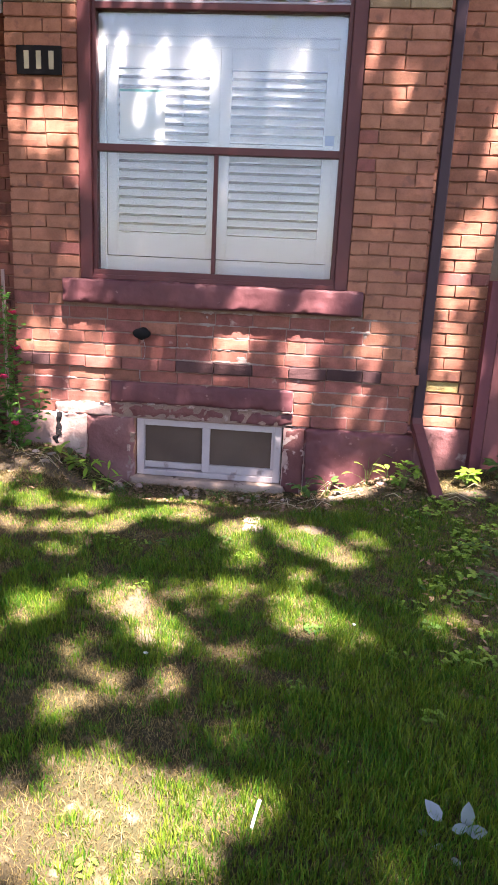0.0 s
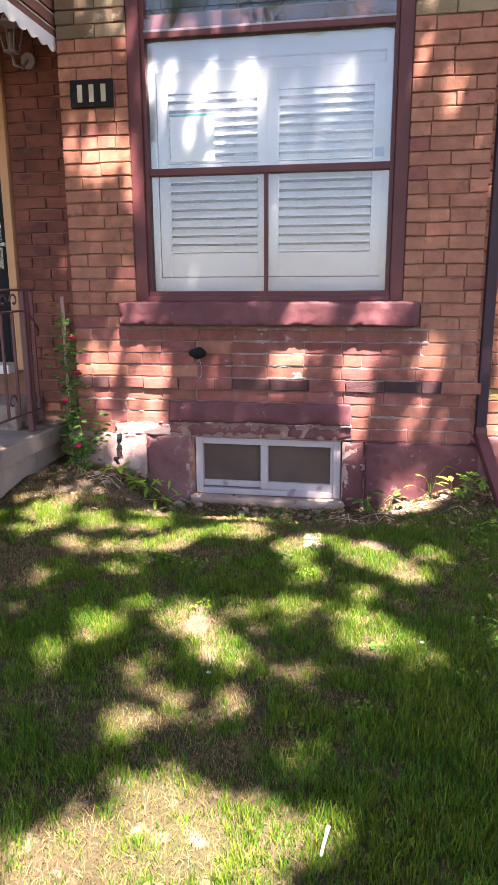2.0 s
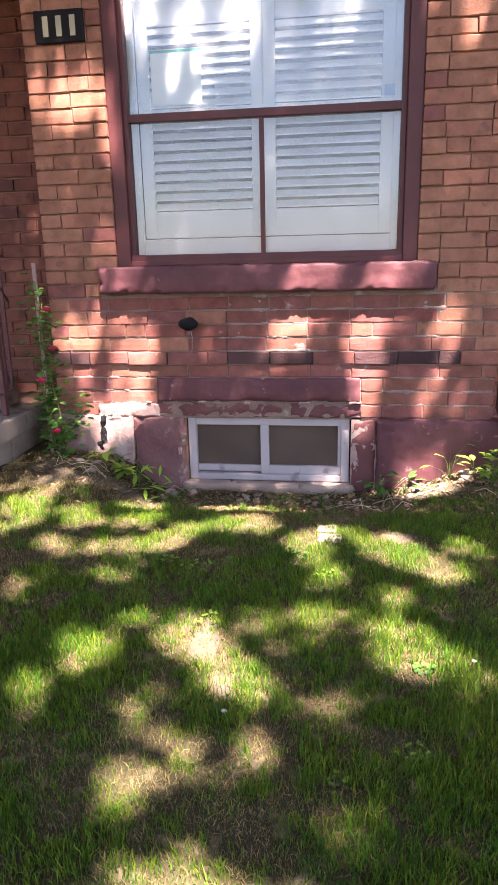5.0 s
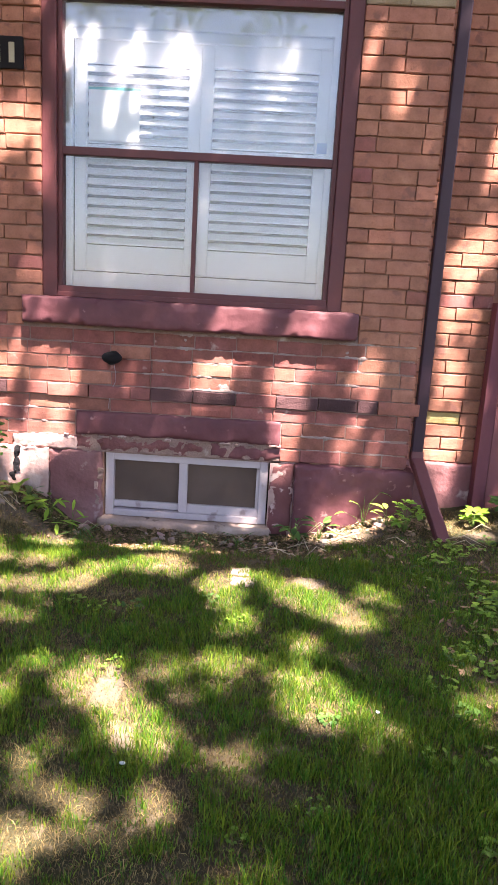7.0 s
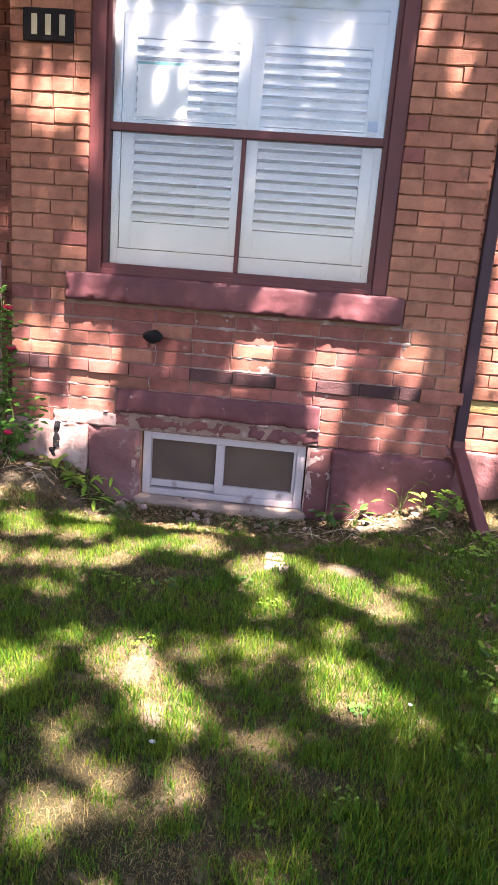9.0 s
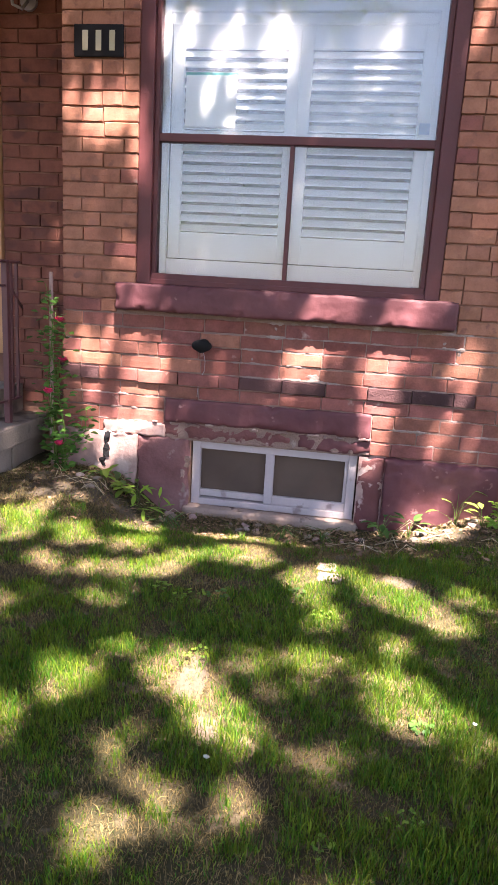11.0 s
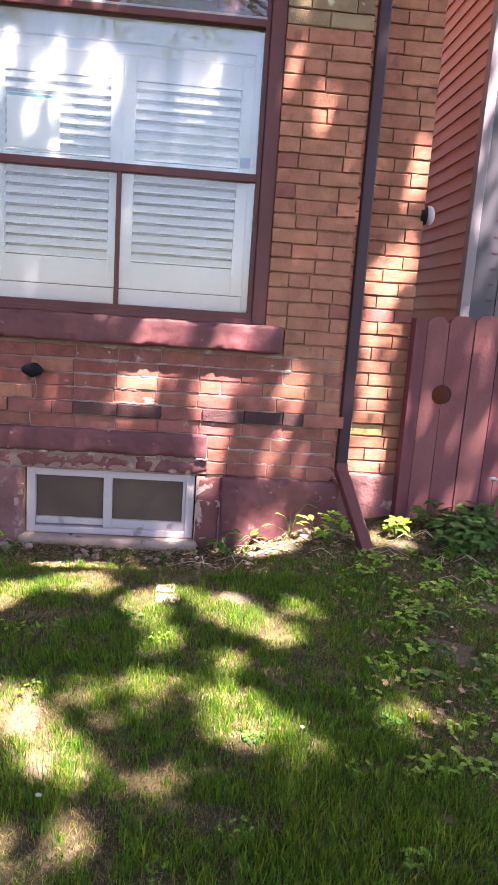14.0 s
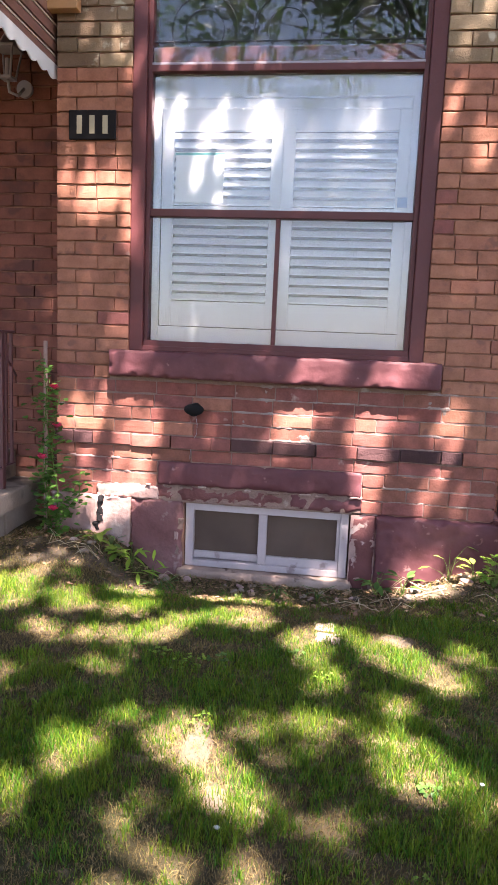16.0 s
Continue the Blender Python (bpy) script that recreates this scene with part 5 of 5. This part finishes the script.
def lawn(count, seed, kind):
    rng = np.random.default_rng(seed)
    x, y, k = rng.uniform(-0.96, 3.1, count), rng.uniform(-3.15, 0.14, count), rng.random(count)
    ok = ~((y > -0.03) & (x < 1.7)) & (x > -0.93) & (rng.random(count) < 1.0 - 0.3 * ramp(-1.9, -0.9, y))
    x, y, k = x[ok], y[ok], k[ok]
    n1 = soft_noise(x * 1.5 + 3, y * 1.5, 1.7) + 0.5 * soft_noise(x * 4.3, y * 4.3, 5.1)
    n2 = soft_noise(x * 10, y * 10, 2.2) + 0.6 * soft_noise(x * 21, y * 21, 7.7)
    n3 = soft_noise(x * 38, y * 38, 9.1)
    green = 0.72 - 0.10 * (1 - ramp(0.5, 1.1, x)) + 0.60 * n1 + 0.65 * n2 + 0.5 * n3 + 0.45 * ramp(0.8, 1.4, x) - 0.8 * ramp(-0.75, -0.15, y) - 0.2 * ramp(-2.2, -1.2, y) * (1 - ramp(0.2, 1.0, x))
    green -= 0.45 * ramp(1.35, 1.8, x)
    for cx, cy, r in ((0.5, -1.85, 0.30), (0.35, -1.25, 0.2), (0.55, -2.82, 0.16), (1.15, -1.45, 0.2), (0.15, -2.3, 0.25), (0.9, -2.0, 0.18), (0.46, -1.75, 0.14), (0.75, -0.8, 0.2), (1.3, -0.3, 0.25), (0.68, -2.3, 0.16), (0.62, -1.7, 0.13)):
        green -= 0.36 * np.exp(-((x - cx) ** 2 + (y - cy) ** 2) / (r * r))
    lush = ramp(0.7, 1.2, x) * (1 - ramp(-2.5, -1.7, y)) * (1 - 0.5 * ramp(1.5, 2.0, x))
    green += 0.28 * (1 - ramp(-2.75, -2.3, y)) * (1 - ramp(0.9, 1.3, x))
    green += 0.25 * lush - 0.5 * ramp(-0.9, -0.5, y) * (x < -0.2)
    bare_ = bare_at(x, y)
    green = np.clip(green - 0.6 * bare_, 0.05, 1.0)
    if kind == "green":
        ok = (k < green) & (k < 1 - 0.8 * bare_)
        hs = (0.50 + 0.60 * green + 0.5 * n3 + 0.3 * n2) * (1 - 0.35 * ramp(1.4, 1.9, x)) * (1 + 0.22 * lush)
    else:
        ok = (k < 0.92 - 0.62 * green) & (k < 1 - 0.5 * bare_)
        hs = 1.0 + 0.3 * ramp(-0.9, -0.5, y) * (1 - ramp(-0.3, 0.0, x))
    x, y, hs = x[ok], y[ok], np.clip(hs[ok], 0.3, 2.5)
    return np.stack([x, y, height_at(x, y) - 0.004], 1), hs


p_, h_ = lawn(640000, 1, "green")
rg = np.random.default_rng(2)
blades("lawn_grass", "green uneven mown lawn grass", p_, h_ * rg.uniform(0.012, 0.042, len(p_)), rg.uniform(0.0015, 0.0033, len(p_)), GRASS, 3, 0.6)
p_, h_ = lawn(640000, 4, "dry")
blades("dry_grass", "dry straw-coloured grass and thatch", p_, h_ * rg.uniform(0.006, 0.030, len(p_)), rg.uniform(0.0011, 0.0026, len(p_)), STRAW, 5, 1.15)


rg = np.random.default_rng(9)
wide = np.stack([rg.uniform(-9, 11, 150000), rg.uniform(-14, -3.2, 150000)], 1)
wide = wide[(rg.random(len(wide)) < np.exp(-0.05 * ((wide[:, 0] - 1) ** 2 / 3 + (wide[:, 1] + 3) ** 2 / 2)))]
wide = np.concatenate([wide, np.stack([rg.uniform(3.0, 7.0, 9000), rg.uniform(-3, 0.1, 9000)], 1)])
wide = np.array([(x, y, height(x, y)) for x, y in wide])
blades("outer_lawn_grass", "coarser green lawn grass farther out", wide, rg.uniform(0.03, 0.09, len(wide)), rg.uniform(0.007, 0.016, len(wide)), GRASS, 12, 0.9)


# brown leaf litter along the wall and under the weeds
lr = random.Random(61)
v, f = [], []
for i in range(3200):
    if i < 1900:
        x, y = lr.uniform(-0.92, 1.75), -0.04 - abs(lr.gauss(0, 0.22))
    else:
        x, y = lr.uniform(1.5, 2.9), lr.uniform(-2.0, 0.1)
    a, r = lr.random() * 6.28, lr.uniform(0.006, 0.02)
    c = Vector((x, y, height(x, y) + lr.uniform(0.003, 0.016)))
    p, q = Vector((math.cos(a), math.sin(a), lr.uniform(-0.4, 0.4))) * r, Vector((-math.sin(a), math.cos(a), lr.uniform(-0.4, 0.4))) * r * lr.uniform(0.25, 0.7)
    k = len(v)
    v += [c - p, c + q, c + p, c - q]
    f.append((k, k + 1, k + 2, k + 3))
tagged(raw("leaf_litter", v, f, LITTER), "dry brown leaf litter along the wall", "leaf litter", kind="stuff")


# ---- bricks, one by one ----
def brick_mesh(name, seed, mat):
    """A brick of unit length and height, its worn front uneven and its edges rounded; its front is y = 0."""
    rng = random.Random(seed)
    xs, zs = (0.014, 0.34, 0.67, 0.986), (0.05, 0.5, 0.95)
    b = []
    for j, z in enumerate(zs):
        for i, x in enumerate(xs):
            edge = (i in (0, 3)) + (j != 1)
            b.append((x + rng.uniform(-0.008, 0.008), rng.uniform(-0.0012, 0.0008) + (0.0, 0.0006, 0.0018)[edge], z + rng.uniform(-0.05, 0.035)))
    f = [(4 * j + i, 4 * j + i + 1, 4 * j + i + 5, 4 * j + i + 4) for j in range(2) for i in range(3)]
    rim = [0, 1, 2, 3, 7, 11, 10, 9, 8, 4]
    out = []
    for depth in (0.005, 0.022):
        ring = []
        for k in rim:
            x, y, z = b[k]
            ring.append(len(b))
            ox = 0.0 if x < 0.1 else 1.0 if x > 0.9 else x
            oz = 0.0 if z < 0.2 else 1.0 if z > 0.8 else z
            b.append((ox + rng.uniform(-0.004, 0.004), depth, oz + rng.uniform(-0.055, 0.03)))
        out.append(ring)
    for a, c in ((rim, out[0]), (out[0], out[1])):
        f += [(c[k], c[(k + 1) % 10], a[(k + 1) % 10], a[k]) for k in range(10)]
    me = bpy.data.meshes.new(name)
    me.from_pydata(b, [], f)
    me.materials.append(mat)
    return me


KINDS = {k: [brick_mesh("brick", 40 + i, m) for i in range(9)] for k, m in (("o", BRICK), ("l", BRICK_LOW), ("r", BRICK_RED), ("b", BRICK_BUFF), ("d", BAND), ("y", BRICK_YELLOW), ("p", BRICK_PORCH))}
mason = random.Random(77)


def lay(wall, x0, x1, y, j0, j1, zone, holes=(), shift=0.0, proud=0.0):
    """Lays courses j0 to j1 between x0 and x1, cut round the holes (x0, x1, z0, z1)."""
    for j in range(j0, j1):
        z0, z1 = C0 + CH * j, C0 + CH * (j + 1)
        spans = [(x0, x1)]
        for a, b, c, d in holes:
            if c < z1 - 0.02 and d > z0 + 0.02:
                spans = [s for u, v in spans for s in ((u, min(v, a)), (max(u, b), v)) if s[1] - s[0] > 0.03]
        for u, v in spans:
            x = u
            first = True
            while x < v - 0.025:
                n = 0.216 + mason.uniform(-0.012, 0.012)
                if first and (j % 2):
                    n = 0.105 + mason.uniform(-0.01, 0.01)
                elif mason.random() < 0.10:
                    n = 0.104
                first = False
                if v - (x + n) < 0.06:
                    n = v - x
                k = zone((x + n / 2), (z0 + z1) / 2)
                ob = new("brick", mason.choice(KINDS[k]))
                ob.location = (x, y - proud - mason.uniform(-0.002, 0.004), z0 + 0.0033 + mason.uniform(-0.0018, 0.0018))
                ob.scale = (n - 0.001, 1.0, CH - 0.0074)
                ob.rotation_euler = (mason.uniform(-0.012, 0.012), mason.uniform(-0.006, 0.006), mason.uniform(-0.012, 0.012))
                ob.parent = wall
                x += n + 0.0028


def front_zone(x, z):
    if z > 2.49:
        return "b"
    if z < 0.93 and -0.36 < x < 1.3:
        return "r" if mason.random() < 0.45 else "l"
    if z < 0.62:
        return "l" if mason.random() < 0.7 else "r"
    if z < 0.93:
        return mason.choice("lloo")
    if x < -0.33:
        return mason.choice("ool" if z < 1.3 else "oooooooool")
    return "l" if mason.random() < 0.03 else "o"


HOLES = [(WX0, WX1, WZ0 + 0.01, WZ1), (-0.435, 1.312, 0.925, 1.065), (-0.16, 0.95, 0.2, 0.482)]
lay(wall_front, XL, XR, 0.0, 3, 7, front_zone, HOLES)
lay(wall_front, XL - 0.008, XR + 0.035, 0.0, 7, 8, lambda x, z: "r" if x > 1.55 else "d" if x > 0.95 or 0.2 < x < 0.78 or x < -0.42 else "l", proud=0.014)
lay(wall_front, XL, XR, 0.0, 8, 41, front_zone, HOLES)
lay(wall_right, XR, XE, REC, 3, 7, lambda x, z: "y" if z > 0.48 and x < 1.92 and x > 1.7 else "o")
lay(wall_right, XR, XE + 0.02, REC, 7, 8, lambda x, z: "o", proud=0.014)
lay(wall_right, XR, XE, REC, 8, 41, lambda x, z: "l" if mason.random() < 0.03 else "o")
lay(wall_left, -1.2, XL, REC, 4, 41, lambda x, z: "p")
tagged(part("foundation_stone", stone(XR, XE + 0.02, REC - 0.03, REC + 0.1, -0.25, 0.265, 0.006, 8.0, 0.03), STONE_WORN, wall_right, smooth=True), "whitewashed foundation stone")
